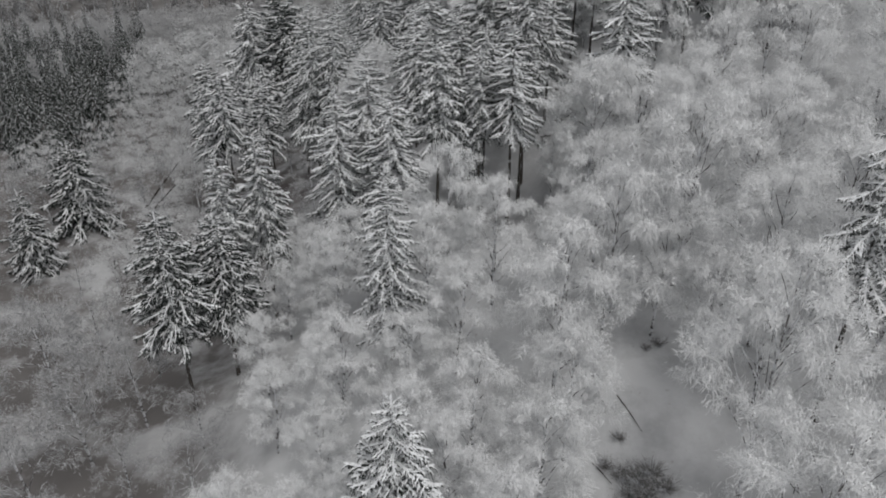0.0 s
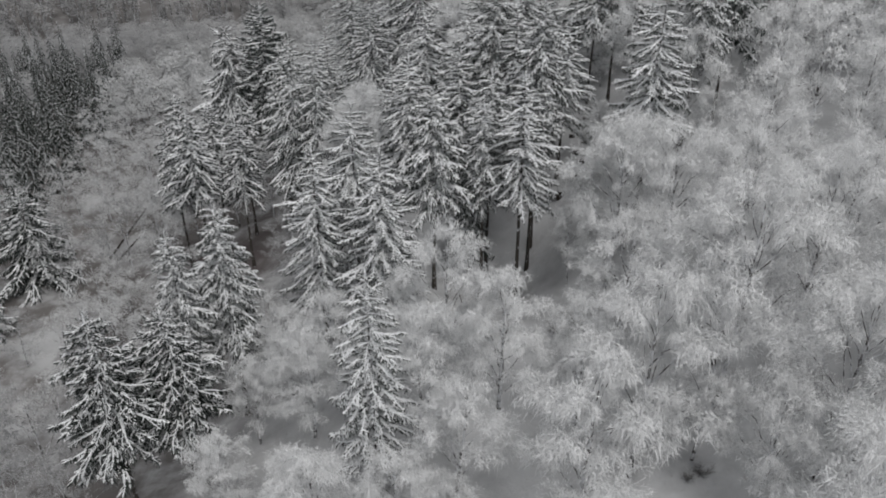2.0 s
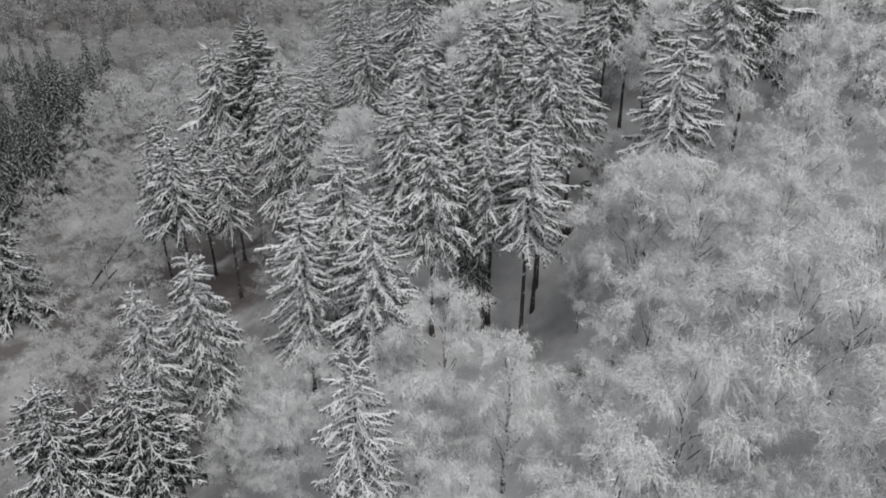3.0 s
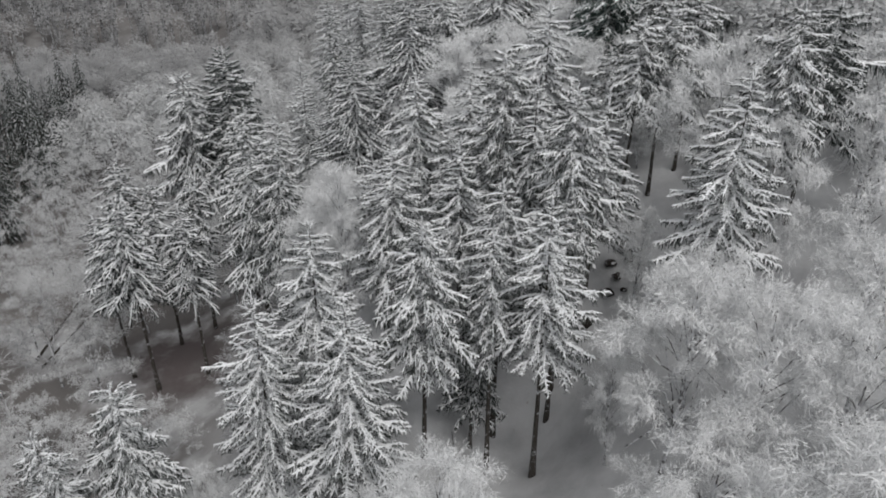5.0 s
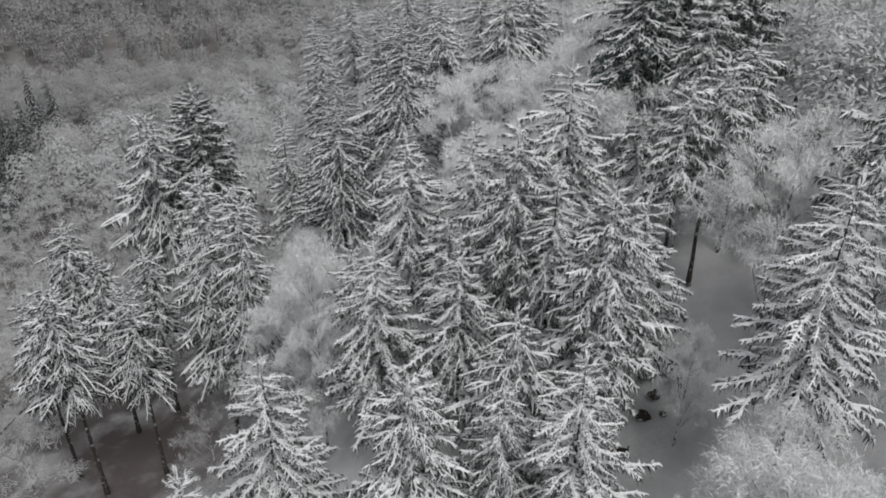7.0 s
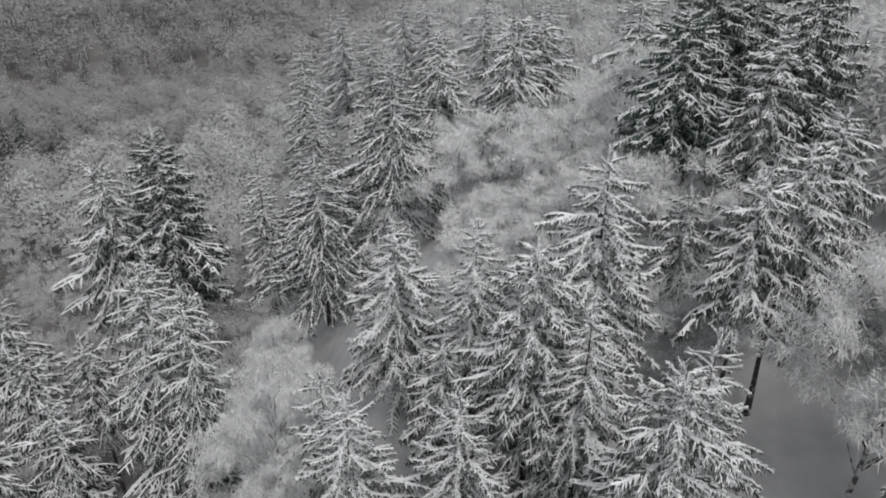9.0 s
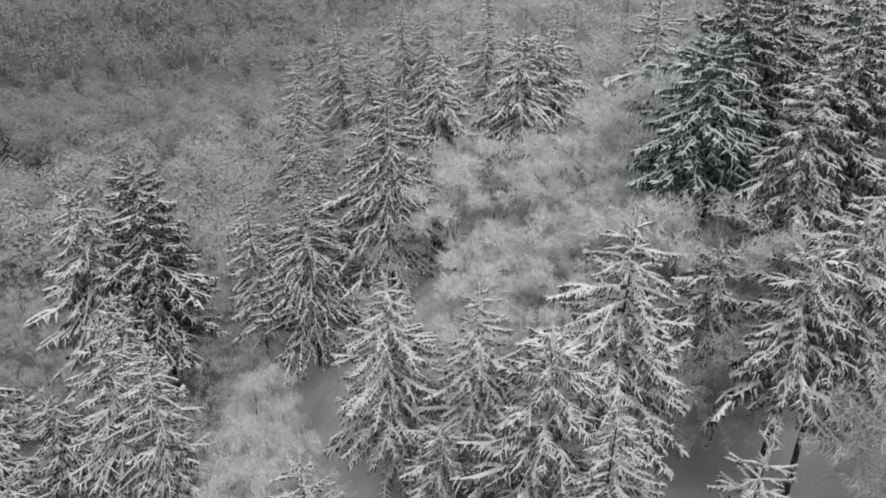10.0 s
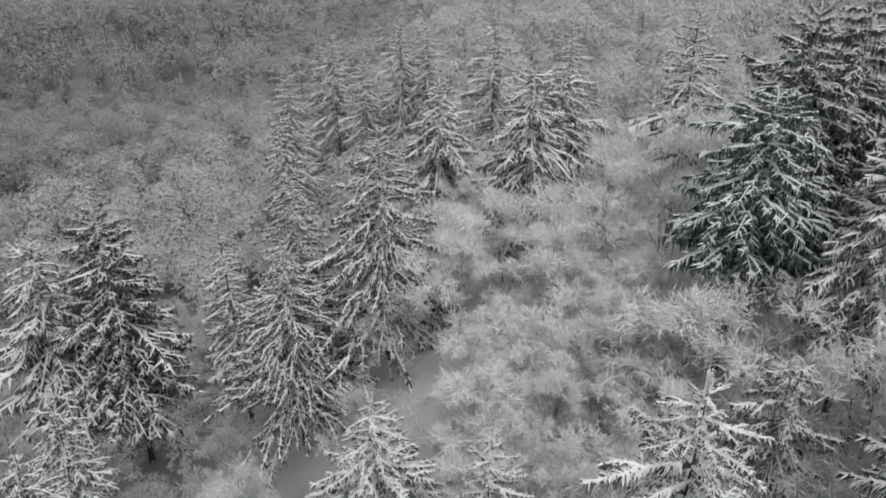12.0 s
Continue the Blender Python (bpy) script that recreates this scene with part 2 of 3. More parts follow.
def snowy_twig(heap, rng, path, wide, thick, hang, teeth=2, bare=0.0, comb=0.3):
    """A twig: a lumpy ridge of snow on top, and a ragged fringe of rimed needles down both sides."""
    path = np.asarray(path, float)
    k = len(path)
    way = np.gradient(path, axis=0)
    side = np.stack([-way[:, 1], way[:, 0], 0 * way[:, 0]], 1)
    side /= np.linalg.norm(side, axis=1, keepdims=True) + 1e-9
    taper = (0.75 + 0.35 * np.sin(np.pi * np.linspace(0.1, 0.9, k))) * np.linspace(1.05, 0.55, k)
    w1, w2 = (wide * taper * rng.uniform(0.5, 1.5, k))[:, None], (wide * taper * rng.uniform(0.5, 1.5, k))[:, None]
    top = path + [0, 0, 1] * (thick * taper * rng.uniform(0.6, 1.5, k))[:, None] + side * (wide * rng.normal(0, 0.25, k))[:, None]
    low = [0, 0, 0.35 * thick]
    lft, rgt = path + side * w1 - low, path - side * w2 - low
    v = np.concatenate([lft, top, rgt, [path[-1] + way[-1] * 0.30 - low]])
    i = np.arange(k - 1)
    f = [np.stack(t, 1) for t in ((i, i + k, i + k + 1), (i, i + k + 1, i + 1), (i + k, i + 2 * k, i + 2 * k + 1), (i + k, i + 2 * k + 1, i + k + 1))]
    f.append(np.array([[k - 1, 2 * k - 1, 3 * k], [2 * k - 1, 3 * k - 1, 3 * k]]))
    lies = np.where(rng.random(k - 1) < bare, 0, 1)
    heap.add(v, np.concatenate(f), np.concatenate([lies, lies, lies, lies, [1, 1]]))
    for s, edge in ((1, lft), (-1, rgt)):
        a, b = np.repeat(edge[:-1], teeth, 0), np.repeat(edge[1:], teeth, 0)
        n = len(a)
        u = ((np.tile(np.arange(teeth), k - 1) + rng.uniform(-0.2, 0.2, n)) / teeth)[:, None]
        p, q = a + (b - a) * u, a + (b - a) * (u + 1.15 / teeth)
        out = np.repeat(side[:-1], teeth, 0) * s
        tip = (p + q) / 2 + out * (hang * rng.uniform(-0.1, 0.6, (n, 1))) - [0, 0, 1] * (hang * rng.uniform(0.25, 1.5, (n, 1))) + (b - a) * rng.uniform(0, 0.7, (n, 1))
        heap.add(np.stack([p, q, tip], 1).reshape(-1, 3), np.arange(3 * n).reshape(-1, 3), np.where(rng.random(n) < comb, 1, 0))


def curtain(heap, rng, path, count, long, wide):
    """Thin strands of rimed needles that hang under a twig."""
    u, t = rng.uniform(0.12, 1.0, count), np.linspace(0, 1, len(path))
    p = np.stack([np.interp(u, t, path[:, d]) for d in range(3)], 1) + rng.normal(0, 0.014, (count, 3))
    a = rng.uniform(0, 6.283, count)
    w = np.stack([np.cos(a), np.sin(a), 0 * a], 1) * (wide * rng.uniform(0.6, 1.4, (count, 1)))
    tip = p + rng.normal(0, 0.030, (count, 3)) - [0, 0, 1] * (long * rng.uniform(0.4, 1.4, (count, 1)))
    heap.add(np.stack([p - w, p + w, tip], 1).reshape(-1, 3), np.arange(3 * count).reshape(-1, 3), 0)


def teeth_along(heap, rng, path, count, size, wide, dip, bare):
    """Short side shoots down both sides of a twig like the teeth of a comb, each a small roof of snow over hanging needles."""
    n = 2 * count
    t = np.linspace(0, 1, len(path))
    hand = np.tile([1.0, -1.0], count)
    u = np.clip(0.10 + 0.90 * (np.arange(n) / n + rng.uniform(-0.5, 0.5, n) / count), 0.06, 1)
    p = np.stack([np.interp(u, t, path[:, d]) for d in range(3)], 1)
    way = np.stack([np.interp(u, t, np.gradient(path, axis=0)[:, d]) for d in range(3)], 1)
    way /= np.linalg.norm(way, axis=1, keepdims=True) + 1e-9
    side = np.stack([-way[:, 1], way[:, 0], 0 * u], 1) * hand[:, None]
    long = size * (0.35 + 0.85 * np.sin(np.pi * np.clip(0.10 + 0.74 * u, 0, 1))) * rng.uniform(0.45, 1.4, n)
    ahead = rng.uniform(0.15, 0.95, n)
    out = side * np.cos(ahead)[:, None] + way * np.sin(ahead)[:, None] - [0, 0, 1] * rng.uniform(*dip, n)[:, None]
    tip = p + out * long[:, None]
    mid = p + out * long[:, None] * 0.5 + [0, 0, 1] * (long * 0.10 + 0.006)[:, None]
    w = way * (wide * rng.uniform(0.6, 1.4, n))[:, None]
    v = np.stack([p - w, p + w, mid - 1.1 * w - [0, 0, 0.008], mid + 1.1 * w - [0, 0, 0.008], mid + [0, 0, 0.012], tip, tip - [0, 0, 1] * (long * rng.uniform(0.3, 1.0, n))[:, None]], 1)
    i = np.arange(n)[:, None] * 7
    snow = np.where(rng.random(n) < bare, 0, 1)
    heap.add(v.reshape(-1, 3), np.concatenate([i + [0, 2, 4], i + [0, 4, 1], i + [1, 4, 3], i + [2, 5, 4], i + [4, 5, 3], i + [2, 3, 6]]), np.concatenate([snow] * 5 + [snow * 0]))


def bough_shape(seed, arch=(0.15, 0.4), load=1.0, hang=0.10, main=9, combs=20, comb=0.10, forks=2, bare=0.05, strands=20, teeth=2, dip=(0.1, 0.6), snow=0.22):
    """A spruce bough of unit length along +x: an arching axis and some longer forks, with a comb of short shoots down both sides."""
    rng = np.random.default_rng(seed)
    heap = Heap()
    s = np.linspace(0, 1, main + 1)
    droop, sway = rng.uniform(*arch), rng.normal(0, 0.12)
    wave = 0.020 * np.sin(s * rng.uniform(5, 10) + rng.uniform(0, 6)) * (main > 4)
    axis = np.stack([s, sway * s**2 + wave + rng.normal(0, 0.006, main + 1), 0.16 * s - droop * s**2 + 0.12 * s**4 + 0.5 * wave], 1)
    snowy_twig(heap, rng, axis, 0.020 * load, 0.030 * load, hang * 0.7, teeth, bare, snow)
    teeth_along(heap, rng, axis, combs, comb, 0.0085 * load, dip, bare * 2)
    curtain(heap, rng, axis, strands, hang * 2.2, 0.016)
    for n in range(forks):
        u = 0.15 + 0.50 * (n + rng.uniform(0, 0.9)) / forks
        hand = 1 if (n + seed) % 2 else -1
        p = np.array([np.interp(u, s, axis[:, d]) for d in range(3)])
        t = np.linspace(0, 1, 4)
        turn = hand * radians(rng.uniform(26, 52)) * (1 - rng.uniform(0.2, 0.7) * t)
        fork = p + np.stack([np.cos(turn) * t, np.sin(turn) * t, 0.05 * t - rng.uniform(0.1, 0.5) * t**2], 1) * rng.uniform(0.28, 0.46)
        fork[1:] += rng.normal(0, 0.006, (3, 3))
        snowy_twig(heap, rng, fork, 0.016 * load, 0.022 * load, hang * 0.7, 1, bare, snow)
        teeth_along(heap, rng, fork, combs * 2 // 5, comb * 0.75, 0.0080 * load, dip, bare * 2)
        curtain(heap, rng, fork, strands // 3, hang * 1.7, 0.015)
    return heap.done()


def moved(shape, m):
    m = np.asarray(m)
    return shape[0] @ m[:3, :3].T + m[:3, 3], shape[1], shape[2]


BOUGHS = {
    "young": [bough_shape(150 + i, (0.25, 0.60), 2.1, 0.13, 6, 8, 0.20, 1, 0.03, 30) for i in range(6)],
    "laden": [bough_shape(10 + i, (0.15, 0.60), 1.30, 0.085, 10, 17, 0.12, 2, 0.05, 54) for i in range(9)],
    "heavy": [bough_shape(90 + i, (0.20, 0.60), 1.45, 0.11, 8, 13, 0.14, 1, 0.05, 40) for i in range(7)],
    "long": [bough_shape(20 + i, (0.35, 0.85), 0.80, 0.075, 12, 13, 0.085, 2, 0.06, 54) for i in range(8)],
    "fringed": [bough_shape(30 + i, (0.25, 0.80), 1.50, 0.12, 7, 12, 0.17, 3, 0.10, 54, dip=(0.3, 1.0)) for i in range(9)],
    "mid_laden": [bough_shape(110 + i, (0.15, 0.50), 1.40, 0.11, 6, 8, 0.14, 1, 0.10, 22, 1) for i in range(6)],
    "mid_fringed": [bough_shape(130 + i, (0.20, 0.70), 1.50, 0.13, 5, 8, 0.18, 1, 0.14, 26, 1, (0.3, 1.0)) for i in range(6)],
    "dark": [bough_shape(50 + i, (0.15, 0.55), 1.20, 0.13, 7, 11, 0.15, 2, 0.18, 56, snow=0.12) for i in range(6)],
    "far": [bough_shape(70 + i, (0.2, 0.6), 1.7, 0.18, 3, 4, 0.18, 0, 0.12, 5, 1) for i in range(4)],
    "far_dark": [bough_shape(80 + i, (0.4, 0.8), 1.0, 0.36, 2, 2, 0.22, 0, 0.40, 10, 1, snow=0.06) for i in range(4)],
}


def bough_poses(rng, height, radius, clear, step, form):
    """Where the boughs of a spruce sit: bearing, height, length and rise."""
    z, out, turn = height - 0.35, [], rng.uniform(0, 6.28)
    base = height * clear
    while z > base:
        u = (height - z) / (height - base)
        reach = radius * (0.06 + 1.06 * u ** form["taper"]) * (1.0 if u < 0.8 else 1.0 - 0.9 * (u - 0.8))
        count = 3 if u < 0.08 else (5 if u < 0.35 else form["whorl"])
        for k in range(count):
            turn += 6.283 / count + rng.normal(0, 0.22)
            length = reach * rng.uniform(0.68, 1.14) * (rng.uniform(1.1, 1.35) if rng.random() < form["stray"] else 1)
            rise = np.interp(u, [0, 0.15, 0.5, 1], [38, 14, 0, -10]) + rng.normal(0, 7) - form.get("sag", 0)
            out.append((turn, z + rng.normal(0, 0.09), max(0.30, length), rise))
        turn += 0.9
        z -= step * (0.6 + 0.55 * u) * rng.uniform(0.8, 1.2)
    return out


FORMS = {
    "young": dict(boughs="young", taper=0.70, whorl=10, stray=0.0, gap=0.42, wide=1.12, sag=10, needles=NEEDLES_BLACK, snow=SNOW),
    "laden": dict(boughs="laden", taper=0.66, whorl=8, stray=0.12, gap=0.74, wide=1.0, sag=4, needles=NEEDLES, snow=SNOW),
    "long": dict(boughs="long", taper=0.80, whorl=6, stray=0.14, gap=0.62, wide=1.12, sag=3, needles=NEEDLES_LONG, snow=SNOW),
    "heavy": dict(boughs="heavy", taper=0.5, whorl=7, stray=0.05, gap=0.70, wide=0.95, sag=12, needles=NEEDLES, snow=SNOW),
    "dusk": dict(boughs="dark", taper=0.70, whorl=8, stray=0.05, gap=0.62, wide=1.05, sag=12, needles=NEEDLES_BLACK, snow=SNOW),
    "dim": dict(boughs="dark", taper=0.58, whorl=8, stray=0.08, gap=0.66, wide=1.0, sag=7, needles=NEEDLES_BLACK, snow=SNOW),
    "fringed": dict(boughs="fringed", taper=0.46, whorl=7, stray=0.12, gap=0.62, wide=0.86, sag=8, needles=NEEDLES, snow=SNOW),
    "mid_laden": dict(boughs="mid_laden", taper=0.75, whorl=7, stray=0.12, gap=0.70, wide=1.05, sag=3, needles=NEEDLES, snow=SNOW),
    "mid_fringed": dict(boughs="mid_fringed", taper=0.55, whorl=8, stray=0.08, gap=0.68, wide=1.05, sag=8, needles=NEEDLES, snow=SNOW),
    "mid_dim": dict(boughs="mid_fringed", taper=0.50, whorl=7, stray=0.14, gap=0.66, wide=1.15, sag=5, needles=NEEDLES_BLACK, snow=SNOW),
    "dark": dict(boughs="dark", taper=0.52, whorl=8, stray=0.10, gap=0.60, wide=1.05, sag=4, needles=NEEDLES_DARK, snow=SNOW),
    "green": dict(boughs="dark", taper=0.42, whorl=9, stray=0.14, gap=0.58, wide=1.05, sag=4, needles=NEEDLES_GREEN, snow=SNOW),
    "far": dict(boughs="far", taper=0.65, whorl=6, stray=0.05, gap=0.66, wide=1.1, sag=4, needles=NEEDLES_FAR, snow=SNOW_THIN),
    "far_dark": dict(boughs="far_dark", taper=0.85, whorl=5, stray=0.02, gap=0.9, wide=1.0, sag=24, needles=NEEDLES_BLACK, snow=SNOW_THIN),
}
BOUGH_MESHES = {}


def bough_meshes(form):
    if form not in BOUGH_MESHES:
        kind = FORMS[form]
        BOUGH_MESHES[form] = [mesh_of("bough", v, f, [kind["needles"], kind["snow"]], m) for v, f, m in BOUGHS[kind["boughs"]]]
    return BOUGH_MESHES[form]


def bough_matrix(turn, z, length, rise, lean):
    m = Matrix.Translation((lean[0] * z, lean[1] * z, z)) @ Matrix.Rotation(turn, 4, "Z") @ Matrix.Rotation(-radians(rise), 4, "Y")
    thick = length**0.75
    return m @ Matrix.Diagonal((length, 0.92 * length**0.95, thick, 1))


def trunk_mesh(rng, height, girth, mat, lean, sides=8):
    heap = Heap()
    t = np.linspace(0, 1, 9)
    path = np.stack([lean[0] * t * height + rng.normal(0, 0.02, 9), lean[1] * t * height + rng.normal(0, 0.02, 9), t * height], 1)
    path[0, 2] = -0.6
    tube(heap, path, girth * (1.0 - 0.93 * t**0.85) * np.where(t == 0, 1.35, 1), sides, 0)
    v, f, m = heap.done()
    return mesh_of("trunk", v, f, [mat], smooth=True)


def spruce(x, y, top, radius, clear, form, label, apart=False, seed=0, group=""):
    """A spruce whose tip stands at the height top. apart: each bough is a part of its own."""
    rng = np.random.default_rng(int(abs(x) * 97 + y * 131) + seed)
    kind, z0 = FORMS[form], level(x, y)
    height = top - z0
    lean = rng.normal(0, 0.006, 2)
    tree = new("spruce")
    tree.matrix_basis = pose(x, y, z0)
    part("trunk", trunk_mesh(rng, height, 0.0082 * height + 0.04, BARK, lean), tree, "dark bare trunk flecked with snow")
    poses = bough_poses(rng, height, radius * kind["wide"], clear, kind["gap"], kind)
    shapes = BOUGHS[kind["boughs"]]
    heap = Heap()
    tip = np.array([[lean[0] * height, lean[1] * height, height - 0.75 + d] for d in (0, 0.35, 0.75, 1.0)])
    for k in range(3):
        snowy_twig(heap, rng, tip + rng.normal(0, 0.03, tip.shape), 0.07, 0.05, 0.12)
    for turn, z, length, rise in poses:
        m = bough_matrix(turn, z, length, rise, lean)
        pick = rng.integers(len(shapes))
        if apart:
            part("bough", bough_meshes(form)[pick], tree, at=m)
        else:
            heap.add(*moved(shapes[pick], m))
    v, f, which = heap.done()
    part("leader" if apart else "crown", mesh_of("crown", v, f, [kind["needles"], kind["snow"]], which), tree)
    tagged(tree, label, "tree", group)
    return tree


# ---- broadleaved trees in rime ----
def rimed_tree_shape(seed, limbs=11, sticks=14, twigs=22, clear=0.30, spread=0.30, twig=(0.25, 0.6), width=0.026, droop=0.6, stems=1, fan=0.55, lobe=0.42):
    """Trunk, limbs and twigs of a bare tree 10 m high, as two heaps: each limb ends in a domed lobe of sticks and hanging twigs."""
    rng = np.random.default_rng(seed)
    wood, fine = Heap(), Heap()
    starts, ways, outs = [], [], []
    wide, mid = 10 * spread, 10 * (clear + (1 - clear) * 0.42)
    for stem in range(stems):
        lean = rng.normal(0, 0.035, 2) if stems == 1 else rng.normal(0, 0.13, 2)
        t = np.linspace(0, 1, 9)
        bend = rng.normal(0, 0.14, 2)
        path = np.stack([lean[0] * 9 * t + bend[0] * np.sin(3.1 * t), lean[1] * 9 * t + bend[1] * np.sin(3.1 * t), 9.0 * t], 1)
        path[0, 2] = -0.5
        tube(wood, path, 0.125 * (1 - 0.90 * t) * (1 if stems == 1 else 0.7), 6, 0)
        for n in range(limbs):
            h = 1 - 1.55 * (n + rng.uniform(0.1, 0.9)) / limbs
            turn = n * 2.4 + rng.normal(0, 0.35) + seed
            flat = np.sqrt(max(0.04, 1 - h * h)) * rng.uniform(0.75, 1.1)
            end = np.array([np.cos(turn) * flat * wide, np.sin(turn) * flat * wide, mid + h * (9.4 - mid if h > 0 else mid - 10 * clear)])
            end[:2] += path[6, :2] * 0.8
            root = np.clip(end[2] / 10 - 0.10 - fan * flat * spread * rng.uniform(0.8, 1.3), clear * 0.75, 0.85)
            p = np.array([np.interp(root * 1.1, t, path[:, d]) for d in range(3)])
            s = np.linspace(0, 1, 6)[:, None]
            knee = p * 0.45 + end * 0.55 + [0, 0, 0.25 * (end[2] - p[2]) + 0.12 * wide]
            limb = p * (1 - s) ** 2 + knee * 2 * s * (1 - s) + end * s**2
            limb[1:-1] += rng.normal(0, 0.08, (4, 3))
            tube(wood, limb, 0.036 * (1 - 0.85 * s[:, 0]) * (1.1 - 0.5 * root), 4, 0)
            size = lobe * wide * rng.uniform(0.75, 1.25)
            for b in range(sticks):
                d = rng.normal(0, 1, 3)
                d /= np.linalg.norm(d)
                d[2] = abs(d[2]) * 0.95 - 0.28
                tip = end + d * size * rng.uniform(0.75, 1.15) * [1, 1, 0.75]
                o = limb[3] + (limb[5] - limb[3]) * rng.uniform(0, 1)
                way = tip - o
                if twigs > 22:
                    tube(fine, np.array([o, tip]), [0.014, 0.005], 3, 0)
                e = rng.uniform(0.15, 1.0, twigs)[:, None] ** 0.6
                at = o + way * e + rng.normal(0, 0.12, (twigs, 3))
                face = way / (np.linalg.norm(way) + 1e-9)
                g = face * rng.uniform(0.1, 1.0, (twigs, 1)) + rng.normal(0, 0.55, (twigs, 3)) + [0, 0, 0.10]
                g /= np.linalg.norm(g, axis=1, keepdims=True) + 1e-9
                g[:, 2] -= droop * rng.uniform(0.1, 1.1, twigs) * np.hypot(g[:, 0], g[:, 1])
                starts.append(at)
                ways.append(g * rng.uniform(*twig, (twigs, 1)))
                outs.append(np.repeat([d * [0.8, 0.8, 0.5] + [0, 0, 0.7]], twigs, 0))
    p, d = np.concatenate(starts), np.concatenate(ways)
    out = np.concatenate(outs) + rng.normal(0, 0.30, d.shape)
    a = np.cross(d, out)
    a /= np.linalg.norm(a, axis=1, keepdims=True) + 1e-9
    w = (width * rng.uniform(0.6, 1.5, len(p)))[:, None]
    fine.add(np.stack([p - a * w, p + a * w, p + d], 1).reshape(-1, 3), np.arange(3 * len(p)).reshape(-1, 3), 0)
    return wood.done(), fine.done()


def rimed_meshes(shape, frost):
    wood, fine = shape
    return [mesh_of("trunk", wood[0], wood[1], [BARK_PALE], smooth=True), mesh_of("crown", fine[0], fine[1], [frost]), shape]


TALL = [rimed_meshes(rimed_tree_shape(200 + i, 20, 17, 34, 0.20, 0.23, (0.15, 0.42), 0.0150, 1.3, lobe=0.42), FROST) for i in range(6)]
WIDE = [rimed_meshes(rimed_tree_shape(220 + i, 22, 17, 32, 0.32, 0.31, (0.14, 0.40), 0.0160, 0.8, lobe=0.36), FROST) for i in range(5)]
BACK = [rimed_meshes(rimed_tree_shape(280 + i, 18, 12, 22, 0.32, 0.32, (0.18, 0.48), 0.026, 0.7, lobe=0.38), FROST) for i in range(4)]
FINE = [rimed_meshes(rimed_tree_shape(230 + i, 22, 19, 36, 0.32, 0.30, (0.12, 0.34), 0.0140, 0.9, lobe=0.36), FROST) for i in range(4)]
BRUSH = [rimed_meshes(rimed_tree_shape(240 + i, 8, 14, 18, 0.15, 0.27, (0.32, 0.85), 0.027, 0.15, 2, 0.9, 0.45), FROST) for i in range(4)]
SCRUB = [rimed_meshes(rimed_tree_shape(260 + i, 13, 12, 21, 0.20, 0.31, (0.18, 0.48), 0.027, 0.6, 1, lobe=0.42), FROST_GREY) for i in range(4)]

PALE = [rimed_meshes(kind[2], FROST_BACK) for kind in SCRUB]


def rimed_tree(x, y, height, width, kinds, label, rng, group=""):
    """width: how broad the tree is for its height, 1 being as its kind grows."""
    wood, fine, _ = kinds[int(rng.integers(len(kinds)))]
    s = height / 10
    tree = new("frosted_tree")
    tree.matrix_basis = pose(x, y, level(x, y), 0, 0, float(rng.uniform(0, 360))) @ Matrix.Diagonal((s * width, s * width, s, 1))
    part("trunk", wood, tree)
    part("crown", fine, tree)
    tagged(tree, label, "tree", group)
    return tree


# ---- the spruces ----
WHITE = "tall spruce with long boughs thickly laden with snow"
FRINGE = "snow-covered spruce with hanging fringed boughs and bare trunk"
DARK = "dark green spruce lightly dusted with snow"
NEAR = [
    (-2.5, 27.3, 1.7, 3.3, 0.25, "young"), (25.0, 38.5, 11.5, 3.3, 0.50, "heavy"),
    (-21.1, 49.5, -0.3, 3.9, 0.42, "dim"), (-18.0, 52.5, -2.4, 3.9, 0.42, "dim"),
    (-16.1, 60.8, 0.9, 3.6, 0.40, "fringed"), (-18.6, 57.8, 0.5, 2.9, 0.35, "fringed"),
    (-7.1, 69.2, 5.6, 4.3, 0.30, "laden"), (-3.9, 46.5, 4.6, 3.1, 0.14, "heavy"),
    (-9.6, 64.5, 4.0, 3.5, 0.25, "laden"), (-4.4, 62.6, 4.4, 4.0, 0.22, "laden"),
    (6.3, 65.8, 9.0, 3.4, 0.52, "laden"), (-0.5, 66.0, 7.6, 3.6, 0.46, "fringed"),
    (7.8, 83.0, 14.7, 3.8, 0.40, "laden"), (4.6, 79.2, 12.6, 3.4, 0.36, "fringed"),
    (2.6, 85.4, 10.2, 3.1, 0.25, "laden"), (-1.5, 90.0, 7.8, 3.9, 0.20, "laden"),
    (-2.9, 110.0, 10.6, 5.6, 0.18, "long"), (-10.0, 116.0, 5.2, 4.0, 0.15, "long"),
    (-8.6, 107.0, 4.2, 5.2, 0.18, "long"), (16.4, 69.4, 14.8, 3.4, 0.42, "laden"),
    (8.0, 72.2, 12.8, 3.3, 0.50, "fringed"), (-2.8, 77.6, 6.9, 3.5, 0.25, "laden"),
    (1.0, 82.2, 6.0, 2.9, 0.25, "fringed"), (1.7, 77.0, 7.5, 3.1, 0.28, "laden"),
]
